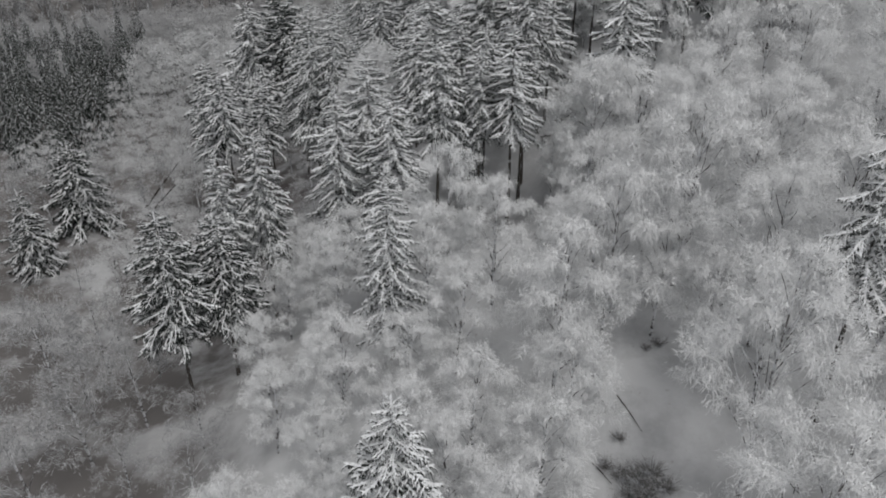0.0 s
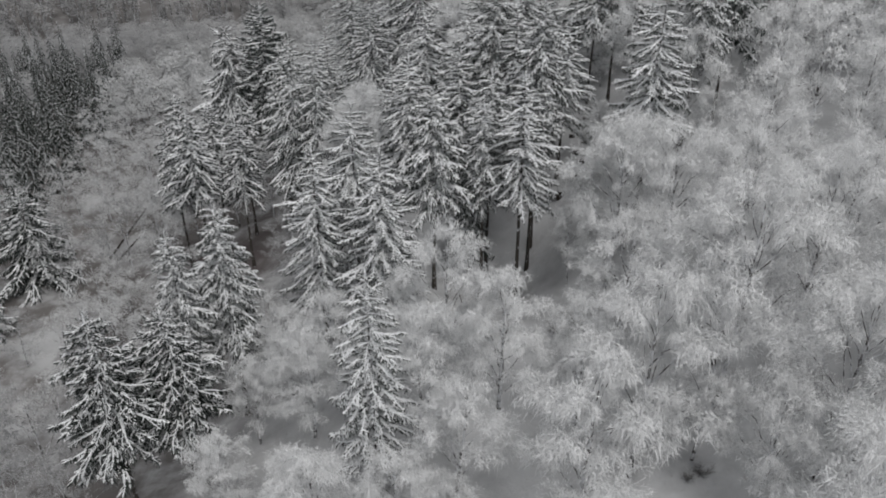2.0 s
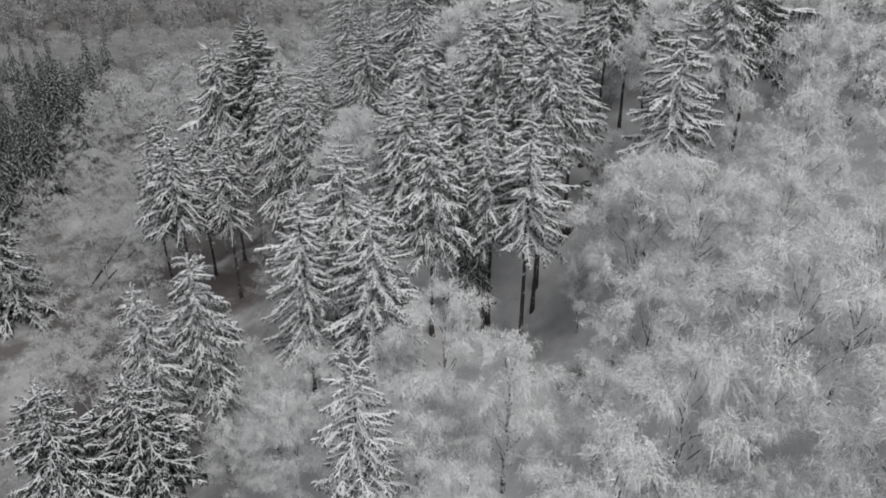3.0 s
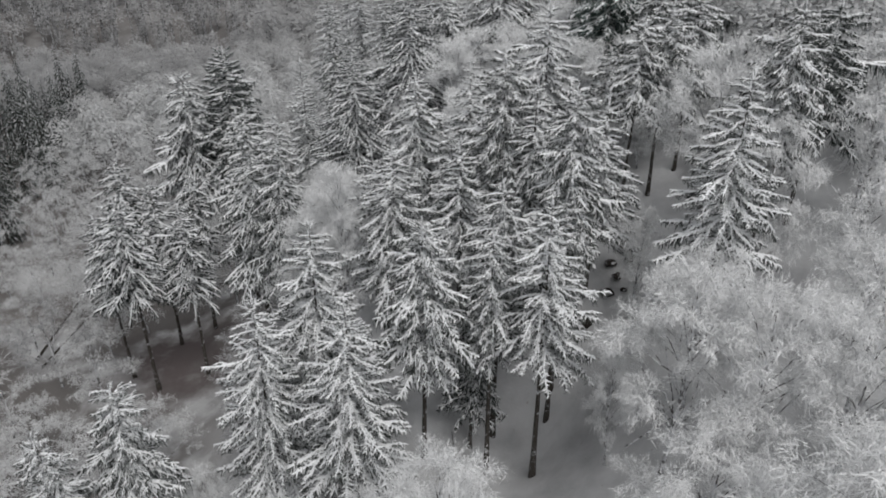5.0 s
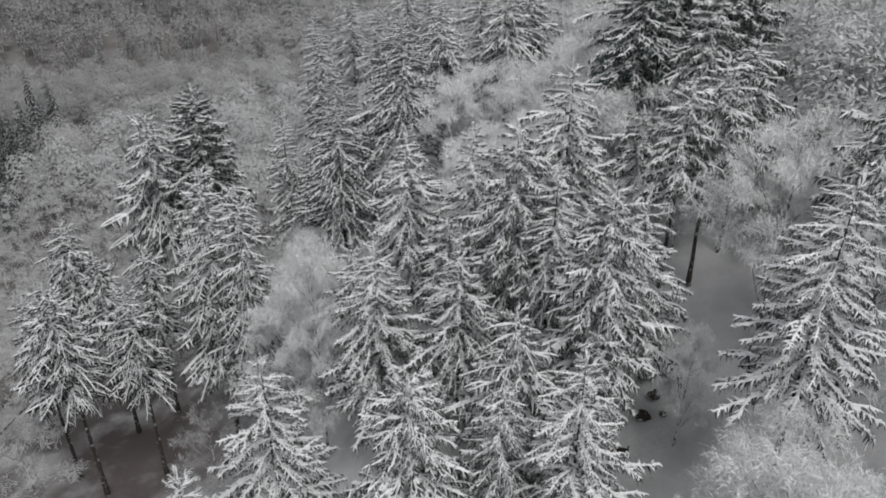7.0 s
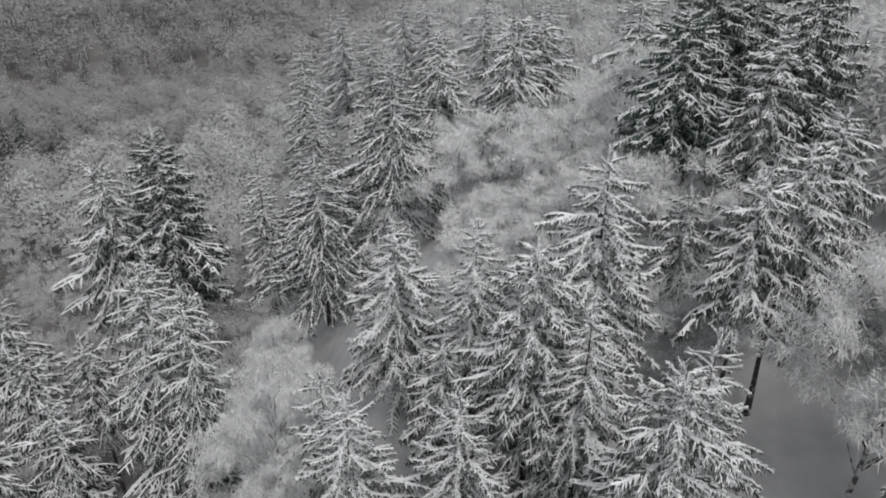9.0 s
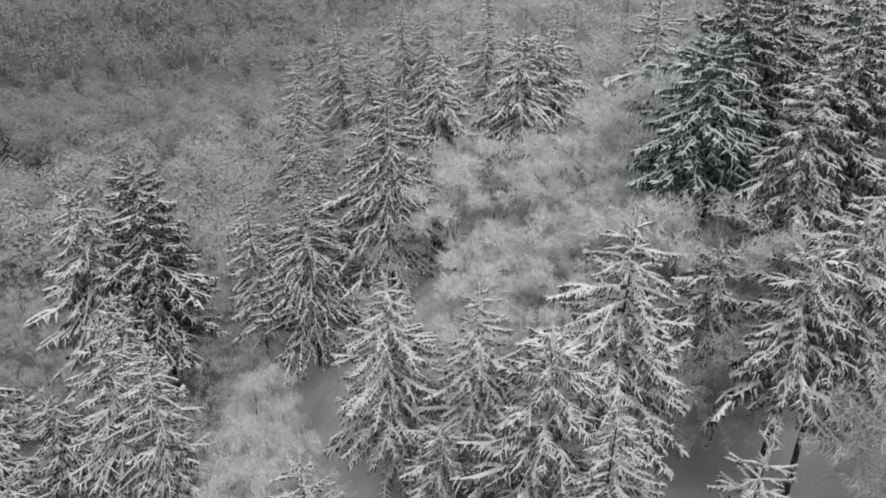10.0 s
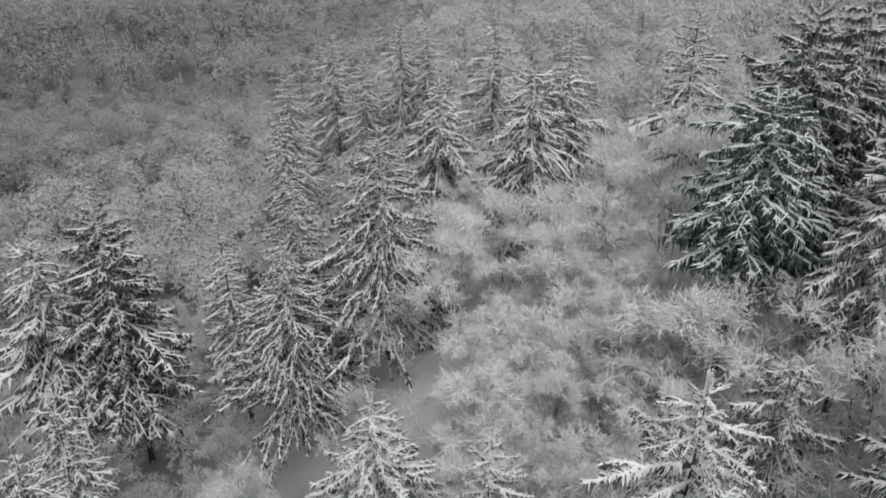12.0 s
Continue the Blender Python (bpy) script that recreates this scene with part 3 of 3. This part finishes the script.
MID = [
    (-15.8, 118.0, 0.4, 3.1, 0.15, "mid_laden"), (-24.5, 116.4, 2.2, 5.0, 0.25, "dark"), (-29.2, 115.3, -0.5, 4.8, 0.25, "mid_fringed"),
    (-32.6, 101.5, -5.3, 2.9, 0.42, "mid_dim"), (-25.8, 93.1, -3.3, 2.0, 0.5, "mid_dim"), (-22.8, 95.0, -3.7, 2.1, 0.5, "mid_dim"),
    (-21.7, 88.0, -3.1, 2.3, 0.48, "mid_dim"), (-15.7, 89.4, 5.3, 3.3, 0.30, "mid_fringed"), (-12.9, 88.0, 5.0, 3.0, 0.25, "mid_fringed"),
    (0.5, 125.8, 8.2, 3.8, 0.2, "mid_fringed"), (6.8, 117.0, 12.0, 4.0, 0.2, "mid_fringed"), (9.0, 119.7, 11.2, 3.8, 0.2, "mid_fringed"),
    (11.0, 132.0, 10.8, 3.6, 0.2, "far"), (-14.0, 133.0, 2.8, 2.8, 0.2, "mid_fringed"), (-17.4, 152.0, 1.2, 4.0, 0.2, "far"),
    (-13.8, 165.0, 1.9, 4.0, 0.2, "far"), (-9.5, 160.0, 0.4, 3.8, 0.2, "far"), (-4.7, 158.0, 5.0, 3.8, 0.2, "far"), (5.0, 135.0, 11.0, 3.6, 0.2, "far"),
    (15.0, 99.8, 16.4, 3.5, 0.42, "green"), (17.4, 103.0, 19.0, 3.8, 0.25, "dark"), (20.6, 104.5, 19.6, 3.8, 0.25, "dark"), (21.2, 97.5, 19.4, 3.6, 0.3, "dark"), (18.6, 95.3, 16.4, 3.2, 0.35, "fringed"), (18.9, 87.0, 14.8, 3.2, 0.5, "fringed"),
    (21.2, 75.5, 16.4, 3.5, 0.48, "fringed"), (24.8, 79.0, 16.0, 3.3, 0.5, "dark"), (16.2, 84.0, 14.6, 3.1, 0.54, "fringed"),
    (13.9, 82.5, 14.0, 2.8, 0.56, "fringed"), (13.6, 90.0, 9.6, 2.6, 0.30, "fringed"), (3.4, 66.6, 6.8, 2.4, 0.55, "fringed"), (4.0, 70.3, 7.8, 3.1, 0.50, "mid_fringed"), (2.4, 68.6, 1.5, 2.3, 0.25, "dusk"), (7.7, 70.6, 6.5, 2.4, 0.62, "fringed"), (10.7, 76.8, 10.4, 3.0, 0.35, "laden"), (6.4, 77.6, 11.2, 3.0, 0.42, "laden"), (-4.6, 82.0, 4.6, 3.0, 0.2, "mid_laden"), (-18.4, 96.5, 2.2, 2.8, 0.3, "mid_fringed"), (-25.8, 86.0, -1.5, 2.6, 0.5, "mid_dim"), (-28.8, 88.0, -4.0, 2.2, 0.5, "mid_dim"), (-1.7, 158.0, 5.2, 3.6, 0.2, "far"), (-16.7, 170.0, -0.5, 3.6, 0.2, "far"), (15.8, 113.5, 16.9, 2.8, 0.42, "mid_laden"),
    (-45.8, 86.5, -10.6, 5.2, 0.05, "dusk"), (-46.8, 75.3, -11.6, 3.5, 0.05, "dusk"),
]
LABELS = {"heavy": WHITE, "dusk": "dark spruce with drooping boughs edged in snow", "dim": "snow-dusted spruce with dark needles and drooping boughs", "long": "tall spruce with long arching boughs edged in snow", "young": "dense young spruce with thick snow on short boughs", "laden": WHITE, "fringed": FRINGE, "mid_laden": WHITE, "mid_fringed": FRINGE, "mid_dim": "spruce with drooping snow-dusted boughs on a tall bare trunk", "dark": DARK, "green": DARK, "far": "distant spruce powdered with snow", "far_dark": "dark narrow spruce in a dense stand"}
for row in NEAR:
    spruce(row[0], row[1], row[2], row[3], *row[4:], LABELS[row[5]], apart=True)
for row in MID:
    spruce(row[0], row[1], row[2], row[3], *row[4:], LABELS[row[5]], apart=row[5] in ("laden", "fringed", "dark", "green"))

# the dense dark stand on the lower slope
rng = np.random.default_rng(11)
STAND = []
for gx in np.arange(-104, -50, 4.4):
    for gy in np.arange(104, 172, 5.2):
        x, y = gx + rng.uniform(-2.2, 2.2), gy + rng.uniform(-2.4, 2.4)
        if x > -53 - 0.22 * (y - 112) + rng.uniform(-3, 3) or x < -4 - 0.62 * y:
            continue
        STAND.append((x, y))
        spruce(x, y, level(x, y) + rng.uniform(10.0, 16.5), rng.uniform(2.2, 2.9), 0.08, "far_dark", LABELS["far_dark"], group="dark spruce stand")

# ---- the rimed broadleaved wood ----
RIME = "bare deciduous tree thickly coated in white hoarfrost"
PLACED = [  # x, y, height of the top, width, kind
    (14.6, 110.0, 11.2, 0.9, BRUSH), (16.6, 109.6, 12.2, 0.9, BRUSH), (18.6, 110.5, 12.6, 0.9, BRUSH), (3.9, 50.5, 2.4, 1.05, TALL), (0.4, 54.0, 3.5, 0.95, TALL), (11.8, 46.3, 5.4, 0.95, TALL), (7.9, 42.0, 3.4, 1.0, TALL), (17.8, 50.0, 9.2, 0.9, WIDE), (24.0, 54.5, 8.5, 0.9, WIDE), (20.0, 58.5, 8.0, 0.8, WIDE),
    (18.4, 33.2, 7.0, 0.72, FINE), (8.0, 36.8, -1.0, 0.9, TALL), (-9.2, 45.7, -7.6, 1.1, TALL), (18.0, 26.0, 3.0, 0.9, FINE), (15.8, 47.0, 3.0, 0.8, TALL),
    (12.2, 95.5, 9.4, 1.2, BRUSH), (15.6, 94.0, 10.2, 1.2, BRUSH), (10.4, 92.5, 7.0, 1.1, BRUSH), (17.8, 91.0, 10.0, 1.2, BRUSH), (12.6, 54.5, 4.0, 0.9, WIDE), (22.5, 45.0, 6.5, 0.9, FINE), (9.0, 50.0, 1.0, 0.9, TALL), (-2.5, 41.0, -3.0, 1.0, TALL),
    (2.0, 37.0, -2.5, 1.0, TALL), (6.0, 33.0, -3.0, 1.0, TALL), (-8.0, 36.0, -7.0, 1.1, TALL), (12.6, 61.5, 8.2, 0.85, WIDE), (14.6, 65.0, 6.5, 0.8, WIDE), (18.0, 77.6, 14.4, 0.75, FINE), (20.2, 73.0, 11.0, 0.9, TALL), (-8.4, 87.5, 1.6, 0.8, TALL), (-7.4, 83.0, 3.2, 0.8, TALL), (-6.0, 87.0, 0.8, 0.9, TALL), (-9.8, 84.2, -0.8, 0.95, TALL), (-6.6, 79.6, 1.2, 0.8, TALL), (-10.6, 90.2, -1.5, 0.9, TALL), (-9.8, 94.0, -1.5, 0.8, TALL), (-10.5, 98.5, -4.3, 0.9, TALL), (13.4, 74.0, 4.6, 0.7, TALL), (16.2, 60.0, 8.6, 0.85, WIDE), (10.1, 63.5, 1.2, 0.65, TALL), (-3.0, 57.0, -2.0, 0.9, TALL),
]
taken = [(r[0], r[1], 1.7) for r in NEAR + MID] + [(x, y, 1.5) for x, y in STAND]
for x, y, top, width, kinds in PLACED:
    rimed_tree(x, y, top - level(x, y), width, kinds, RIME, rng)
    taken.append((x, y, 2.6))
OPEN = [(9.3, 58.0, 3.4), (6.5, 60.5, 4.2), (6.8, 56.5, 3.0), (10.0, 66.3, 2.6), (12.6, 61.4, 2.8), (13.9, 57.9, 2.4), (6.6, 50.8, 2.2), (7.1, 67.1, 3.0), (9.6, 64.2, 3.0), (-0.8, 104.5, 2.2), (-4.5, 103.5, 3.0), (-44.5, 82.0, 5.5), (-45.5, 70.0, 5.0), (-43.5, 78.0, 4.0), (-20.3, 46.8, 3.2), (-17.6, 49.5, 2.6), (12.2, 66.5, 2.8), (12.8, 70.0, 2.8), (13.5, 76.0, 2.8), (13.6, 81.5, 2.4), (17.5, 66.0, 2.6), (20.0, 69.5, 2.8), (0.5, 60.0, 3.0), (4.2, 59.0, 3.0), (8.0, 60.0, 2.8), (9.8, 29.8, 4.0), (10.8, 33.5, 3.6), (13.0, 40.5, 4.6), (13.0, 36.0, 4.2), (11.5, 32.5, 3.6), (16.5, 63.5, 3.4), (-21.5, 83.0, 4.5), (-26.0, 85.0, 4.0), (-5.5, 101.0, 3.5), (-9.0, 100.0, 3.0), (10.0, 61.5, 3.4), (8.5, 67.0, 2.5), (13.0, 73.5, 2.2), (14.0, 78.5, 2.4), (3.0, 63.0, 3.6), (-2.0, 64.0, 3.0), (22.0, 72.5, 3.2), (-24.5, 90.0, 6.0), (13.0, 45.5, 2.8)]


def free(x, y, gap):
    return all((x - a) ** 2 + (y - b) ** 2 > (c + gap) ** 2 for a, b, c in taken) and all((x - a) ** 2 + (y - b) ** 2 > c * c for a, b, c in OPEN)


def scatter(lo, hi, tries, gap, height, kinds, width, label, group, joined=None):
    for _ in range(tries):
        x, y = rng.uniform(lo[0], hi[0]), rng.uniform(lo[1], hi[1])
        if abs(x) > 13 + 0.62 * (y - 2) or not free(x, y, gap):
            continue
        taken.append((x, y, gap))
        tall, broad = rng.uniform(*height) / 10, rng.uniform(*width)
        if joined is None:
            rimed_tree(x, y, tall * 10, broad, kinds, label, rng, group)
            continue
        wood, fine = kinds[int(rng.integers(len(kinds)))][2]
        m = pose(x, y, level(x, y), 0, 0, float(rng.uniform(0, 360))) @ Matrix.Diagonal((tall * broad, tall * broad, tall, 1))
        joined.add(*moved(wood, m))
        joined.add(*moved((fine[0], fine[1], fine[2] * 0 + 1), m))


def wood_of(name, joined, frost, label):
    v, f, which = joined.done()
    tagged(new(name, mesh_of(name, v, f, [BARK_PALE, frost], which)), label, "woods", kind="stuff")


LOWER = Heap()

scatter((15, 22), (30, 44), 300, 2.1, (10, 14), FINE, (0.8, 1.0), RIME, "frosted wood on the upper slope")
scatter((12, 44), (48, 65), 1100, 2.5, (11.5, 15.5), WIDE, (0.8, 1.0), RIME, "frosted wood on the upper slope")
scatter((12, 65), (52, 80), 1200, 2.5, (11, 14.5), BACK, (0.8, 1.0), RIME, "frosted wood on the upper slope")
scatter((-3, 22), (12, 62), 1100, 2.1, (9.5, 12.8), TALL, (0.95, 1.18), RIME, "frosted trees on the bench")
scatter((-14, 22), (-3, 66), 700, 2.1, (7.5, 10), TALL, (0.9, 1.2), RIME, "frosted trees on the bench")
scatter((-37, 62), (-21, 84), 700, 2.3, (6.0, 9.5), PALE, (0.95, 1.25), RIME, "frosted trees on the lower slope")
scatter((-74, 20), (-12, 90), 3000, 2.5, (6.0, 10.5), SCRUB, (0.9, 1.25), "thin bare tree dusted with grey hoarfrost", "frosted trees on the lower slope")
scatter((1.5, 86), (24, 101), 3500, 0.92, (4.2, 6.6), BRUSH, (1.0, 1.35), RIME, "frosted young trees behind the spruces")
scatter((1.5, 101), (24, 128), 1800, 1.45, (6.0, 8.8), BRUSH, (0.9, 1.25), RIME, "frosted young trees behind the spruces")
scatter((-56, 86), (-1, 135), 2200, 2.2, (6.5, 9.5), SCRUB, (0.9, 1.2), "thin bare tree dusted with grey hoarfrost", "frosted trees on the lower slope", LOWER)
wood_of("lower_wood", LOWER, FROST_MID, "thin grey-frosted wood on the lower slope")

# the woods beyond, too many to count
def low_tree(seed, n=520, broad=0.5, bare=0.42, girth=0.17):
    """A far tree: a thin trunk under a soft heap of twig sprays."""
    rng = np.random.default_rng(seed)
    wood, fine = Heap(), Heap()
    tube(wood, [(0, 0, -0.5), rng.normal(0, 0.12, 3) + [0, 0, 4], rng.normal(0, 0.2, 3) + [0, 0, 8.5]], [girth, 0.75 * girth, 0.04], 3, 0)
    h = rng.uniform(bare, 1.0, n)
    r = 2.7 * np.sin(np.pi * np.clip(0.08 + 0.80 * (h - bare) / (1 - bare), 0, 1)) ** 0.6 * np.sqrt(rng.uniform(0, 1, n))
    a = rng.uniform(0, 6.283, n)
    p = np.stack([r * np.cos(a), r * np.sin(a), 9.6 * h - 0.25 * r], 1)
    out = np.stack([0.7 * np.cos(a), 0.7 * np.sin(a), 0 * a + 1.0], 1) + rng.normal(0, 0.22, (n, 3))
    d = np.cross(out, rng.normal(0, 1, (n, 3)))
    d *= (rng.uniform(0.7, 1.5, n) / np.linalg.norm(d, axis=1))[:, None]
    w = np.cross(d, out)
    d *= broad
    w *= 0.22 * broad / (np.linalg.norm(w, axis=1, keepdims=True) + 1e-9)
    fine.add(np.stack([p - w, p + w, p + d], 1).reshape(-1, 3), np.arange(3 * n).reshape(-1, 3), 0)
    return wood.done(), fine.done()


SOFT = [low_tree(300 + i, 640, 0.55) for i in range(6)]
THICK = [low_tree(360 + i, 1100, 0.42, 0.36) for i in range(6)]
HAZY = [low_tree(320 + i, 180, 0.95, 0.45) for i in range(6)]
POLES = [low_tree(340 + i, 26, 0.90, 0.66, 0.22) for i in range(6)]
HAZED_FROSTS = [FROST_FAR, FROST_HAZE, FROST_MID]


def far_woods(name, lo, hi, gap, height, label, shapes, frosts=HAZED_FROSTS):
    """Far trees by the hundred; their frost colour is greyed down the valley for haze, and bare stems stand on the
    snowy bank beyond.
    """
    heap = Heap()
    for gx in np.arange(lo[0], hi[0], gap):
        for gy in np.arange(lo[1], hi[1], gap):
            x, y = gx + rng.uniform(-0.45, 0.45) * gap, gy + rng.uniform(-0.45, 0.45) * gap
            if abs(x) > 14 + 0.64 * (y - 20) or not free(x, y, 1.5):
                continue
            ahead = y - 258 - 0.15 * (x + 100)
            on_bank = x < -50 and -12 < ahead < 10
            for _ in range(3 if on_bank else 0):
                px, py, tall = x + rng.uniform(-3.5, 3.5), y + rng.uniform(-3.5, 3.5), rng.uniform(*height) / 11
                wood, fine = POLES[int(rng.integers(6))]
                m = pose(px, py, level(px, py), 0, 0, float(rng.uniform(0, 360))) @ Matrix.Diagonal((tall, tall, tall, 1))
                heap.add(*moved(wood, m))
                heap.add(*moved((fine[0], fine[1], fine[2] + 1), m))
            wood, fine = shapes[int(rng.integers(6))]
            s = rng.uniform(*height) / 10 * (0.5 if x < -50 and -50 < ahead < 10 else 1)
            # Picks the painted haze tone: greyest far down the valley.
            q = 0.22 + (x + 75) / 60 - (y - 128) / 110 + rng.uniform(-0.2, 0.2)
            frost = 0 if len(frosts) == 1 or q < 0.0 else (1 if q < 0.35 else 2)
            m = pose(x, y, level(x, y), 0, 0, float(rng.uniform(0, 360))) @ Matrix.Diagonal((s, s, s, 1))
            heap.add(*moved((wood[0], wood[1], wood[2]), m))
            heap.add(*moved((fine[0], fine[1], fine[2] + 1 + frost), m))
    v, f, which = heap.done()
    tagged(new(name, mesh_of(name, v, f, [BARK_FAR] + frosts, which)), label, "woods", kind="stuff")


far_woods("far_woods", (-170, 128), (80, 230), 4.6, (8, 12), "bare frosted woods on the far slope", SOFT)
far_woods("upper_wood", (24, 80), (62, 128), 4.2, (9, 13), "bare white-frosted wood higher on the slope", THICK, [FROST_BACK])
far_woods("distant_woods", (-260, 230), (130, 420), 6.2, (11, 16), "hazy bare woods in the distance", HAZY)


# ---- what lies in the snow ----
def log_mesh(name, length, girth, seed, mat, bend=0.04, sides=7):
    """A fallen stem along +x, with broken stubs of branches."""
    r = np.random.default_rng(seed)
    heap = Heap()
    t = np.linspace(0, 1, 7)
    path = np.stack([t * length, bend * length * np.sin(2.2 * t) + r.normal(0, 0.01, 7), r.normal(0, 0.01, 7)], 1)
    tube(heap, path, girth * (1 - 0.65 * t), sides, 0)
    for _ in range(5):
        u = r.uniform(0.25, 0.95)
        p = np.array([np.interp(u, t, path[:, d]) for d in range(3)])
        d = r.normal(0, 1, 3) * [0.4, 1, 0.7]
        d *= r.uniform(1.5, 4) * girth / np.linalg.norm(d)
        tube(heap, [p, p + d], [girth * 0.22, girth * 0.08], 4, 0)
    v, f, m = heap.done()
    return mesh_of(name, v, f, [mat], smooth=True)


def fallen(name, x, y, length, girth, bearing, rise, label, category, mat=BARK, lift=0.0):
    ob = new(name, log_mesh(name, length, girth, int(abs(x * 10 + y)), mat))
    ob.matrix_basis = pose(x, y, level(x, y) + girth * 0.5 + lift, 0, -rise, bearing)
    return tagged(ob, label, category)


fallen("fallen_branch", 12.5, 42.0, 3.4, 0.055, -72, -8, "thin dark fallen branch lying in the snow", "branch")
fallen("fallen_branch", 10.0, 37.0, 2.0, 0.05, -60, -6, "thin dark fallen branch lying in the snow", "branch")
fallen("fallen_branch", 4.6, 63.6, 2.2, 0.05, -50, -6, "thin dark fallen branch lying in the snow", "branch")
fallen("fallen_branch", 1.8, 65.0, 3.2, 0.05, 100, 24, "thin dark dead branch propped in the snow", "branch")
fallen("leaning_trunk", -40.0, 91.5, 8.5, 0.15, 4, 50, "dark uprooted trunk leaning over the slope", "tree trunk")
fallen("leaning_trunk", -39.0, 90.6, 7.5, 0.13, 8, 44, "dark uprooted trunk leaning over the slope", "tree trunk")
fallen("bent_sapling", 11.0, 63.0, 4.6, 0.06, 20, 22, "pale snow-bent sapling leaning out over the snow", "sapling", BARK_PALE, 1.5)


def root_plate(x, y):
    """The upturned roots of a fallen tree, dark with soil."""
    r = np.random.default_rng(3)
    heap = Heap()
    n = 22
    a = np.arange(n) * 6.283 / n
    rim = 1.0 + r.normal(0, 0.16, n)
    front = np.stack([np.cos(a) * rim, 0 * a, 0.55 + np.sin(a) * rim * 0.75], 1)
    back = front * [0.7, 1, 0.8] + [0, 0.5, 0.1]
    v = np.concatenate([front, back, [[0, -0.15, 0.5]], [[0, 0.65, 0.55]]])
    i = np.arange(n)
    j = (i + 1) % n
    f = np.concatenate([np.stack(t, 1) for t in ((i, j, j + n), (i, j + n, i + n), (j, i, i * 0 + 2 * n), (i + n, j + n, i * 0 + 2 * n + 1))])
    heap.add(v, f, 0)
    v, f, m = heap.done()
    soil = bark_material("damp_soil", (0.018, 0.015, 0.013), (0.05, 0.042, 0.036), 0.0)
    plate = new("root_plate", mesh_of("root_plate", v, f, [soil]))
    plate.matrix_basis = pose(x, y, level(x, y), 0, 0, 20) @ Matrix.Diagonal((0.6, 0.6, 0.6, 1))
    tagged(plate, "dark upturned root plate of a fallen tree", "tree roots")
    for k in range(14):
        b = r.uniform(0, 6.283)
        p = np.array([np.cos(b) * 0.7, 0.1, 0.55 + np.sin(b) * 0.55])
        d = np.array([np.cos(b) * r.uniform(0.3, 0.8), r.uniform(-0.5, 0.2), np.sin(b) * r.uniform(0.3, 0.7)])
        one = Heap()
        tube(one, [p, p + d * 0.6, p + d + r.normal(0, 0.1, 3)], [0.09, 0.05, 0.015], 5, 0)
        v, f, m = one.done()
        part("root", mesh_of("root", v, f, [soil]), plate)


root_plate(10.8, 74.6)


def clod_mesh(seed):
    """A lump of dug-up earth or a tuft of dead bracken."""
    r = np.random.default_rng(seed)
    bm = bmesh.new()
    bmesh.ops.create_icosphere(bm, subdivisions=2, radius=0.5)
    for v in bm.verts:
        v.co *= 1 + 0.45 * noise.noise(v.co * 2.3 + Vector((seed, 0, 0)))
        v.co.z *= 0.6
    me = bpy.data.meshes.new("clod")
    bm.to_mesh(me)
    bm.free()
    me.materials.append(EARTH)
    return me


EARTH = bark_material("earth_clods", (0.022, 0.019, 0.017), (0.07, 0.06, 0.055), 0.30)
CLODS = [clod_mesh(i) for i in range(3)]
for x, y, size in [(12.6, 78.2, 0.9), (12.9, 77.0, 0.7), (13.4, 79.3, 0.6), (12.2, 76.2, 1.0), (13.9, 78.0, 0.5), (13.2, 75.8, 0.5), (12.4, 80.4, 0.6), (14.2, 80.0, 0.4)]:
    ob = new("clod", CLODS[int(rng.integers(3))])
    ob.matrix_basis = pose(x, y, level(x, y) + 0.1 * size, 0, 0, float(rng.uniform(0, 360))) @ Matrix.Diagonal((size, size, size, 1))
    tagged(ob, "dark clod of earth lying on trodden snow", "clod", "clods beside the path")


def shrub_mesh(seed):
    """A low dark bush of bare shoots."""
    r = np.random.default_rng(seed)
    heap = Heap()
    for _ in range(130):
        a, out = r.uniform(0, 6.283), r.uniform(0.1, 0.9)
        d = np.array([np.cos(a) * out, np.sin(a) * out, r.uniform(0.35, 0.9)])
        p = np.array([np.cos(a), np.sin(a), 0]) * r.uniform(0, 0.35)
        tube(heap, [p, p + d * 0.6, p + d + [0, 0, -0.1]], [0.022, 0.016, 0.006], 3, 0)
    v, f, m = heap.done()
    return mesh_of("bush", v, f, [BUSH])


BUSH = bark_material("dead_shoots", (0.20, 0.195, 0.19), (0.38, 0.37, 0.365), 0.6)
BUSHES = [shrub_mesh(i) for i in range(3)]
for x, y, size in [(10.9, 36.6, 0.9), (11.8, 35.9, 1.1), (12.8, 35.6, 1.3), (13.8, 35.9, 1.2), (12.2, 34.8, 1.3), (13.2, 34.6, 1.4), (14.4, 34.8, 1.2), (12.0, 38.4, 0.7), (11.4, 33.8, 1.2), (16.2, 46.0, 0.8), (15.2, 45.6, 0.6), (9.8, 58.8, 1.2), (10.8, 57.8, 1.3), (9.0, 57.6, 1.2), (11.8, 59.4, 0.8)]:
    ob = new("bush", BUSHES[int(rng.integers(3))])
    ob.matrix_basis = pose(x, y, level(x, y), 0, 0, float(rng.uniform(0, 360))) @ Matrix.Diagonal((size, size, size, 1))
    tagged(ob, "low dark leafless bush standing in snow", "bush", "bushes in the clearing")
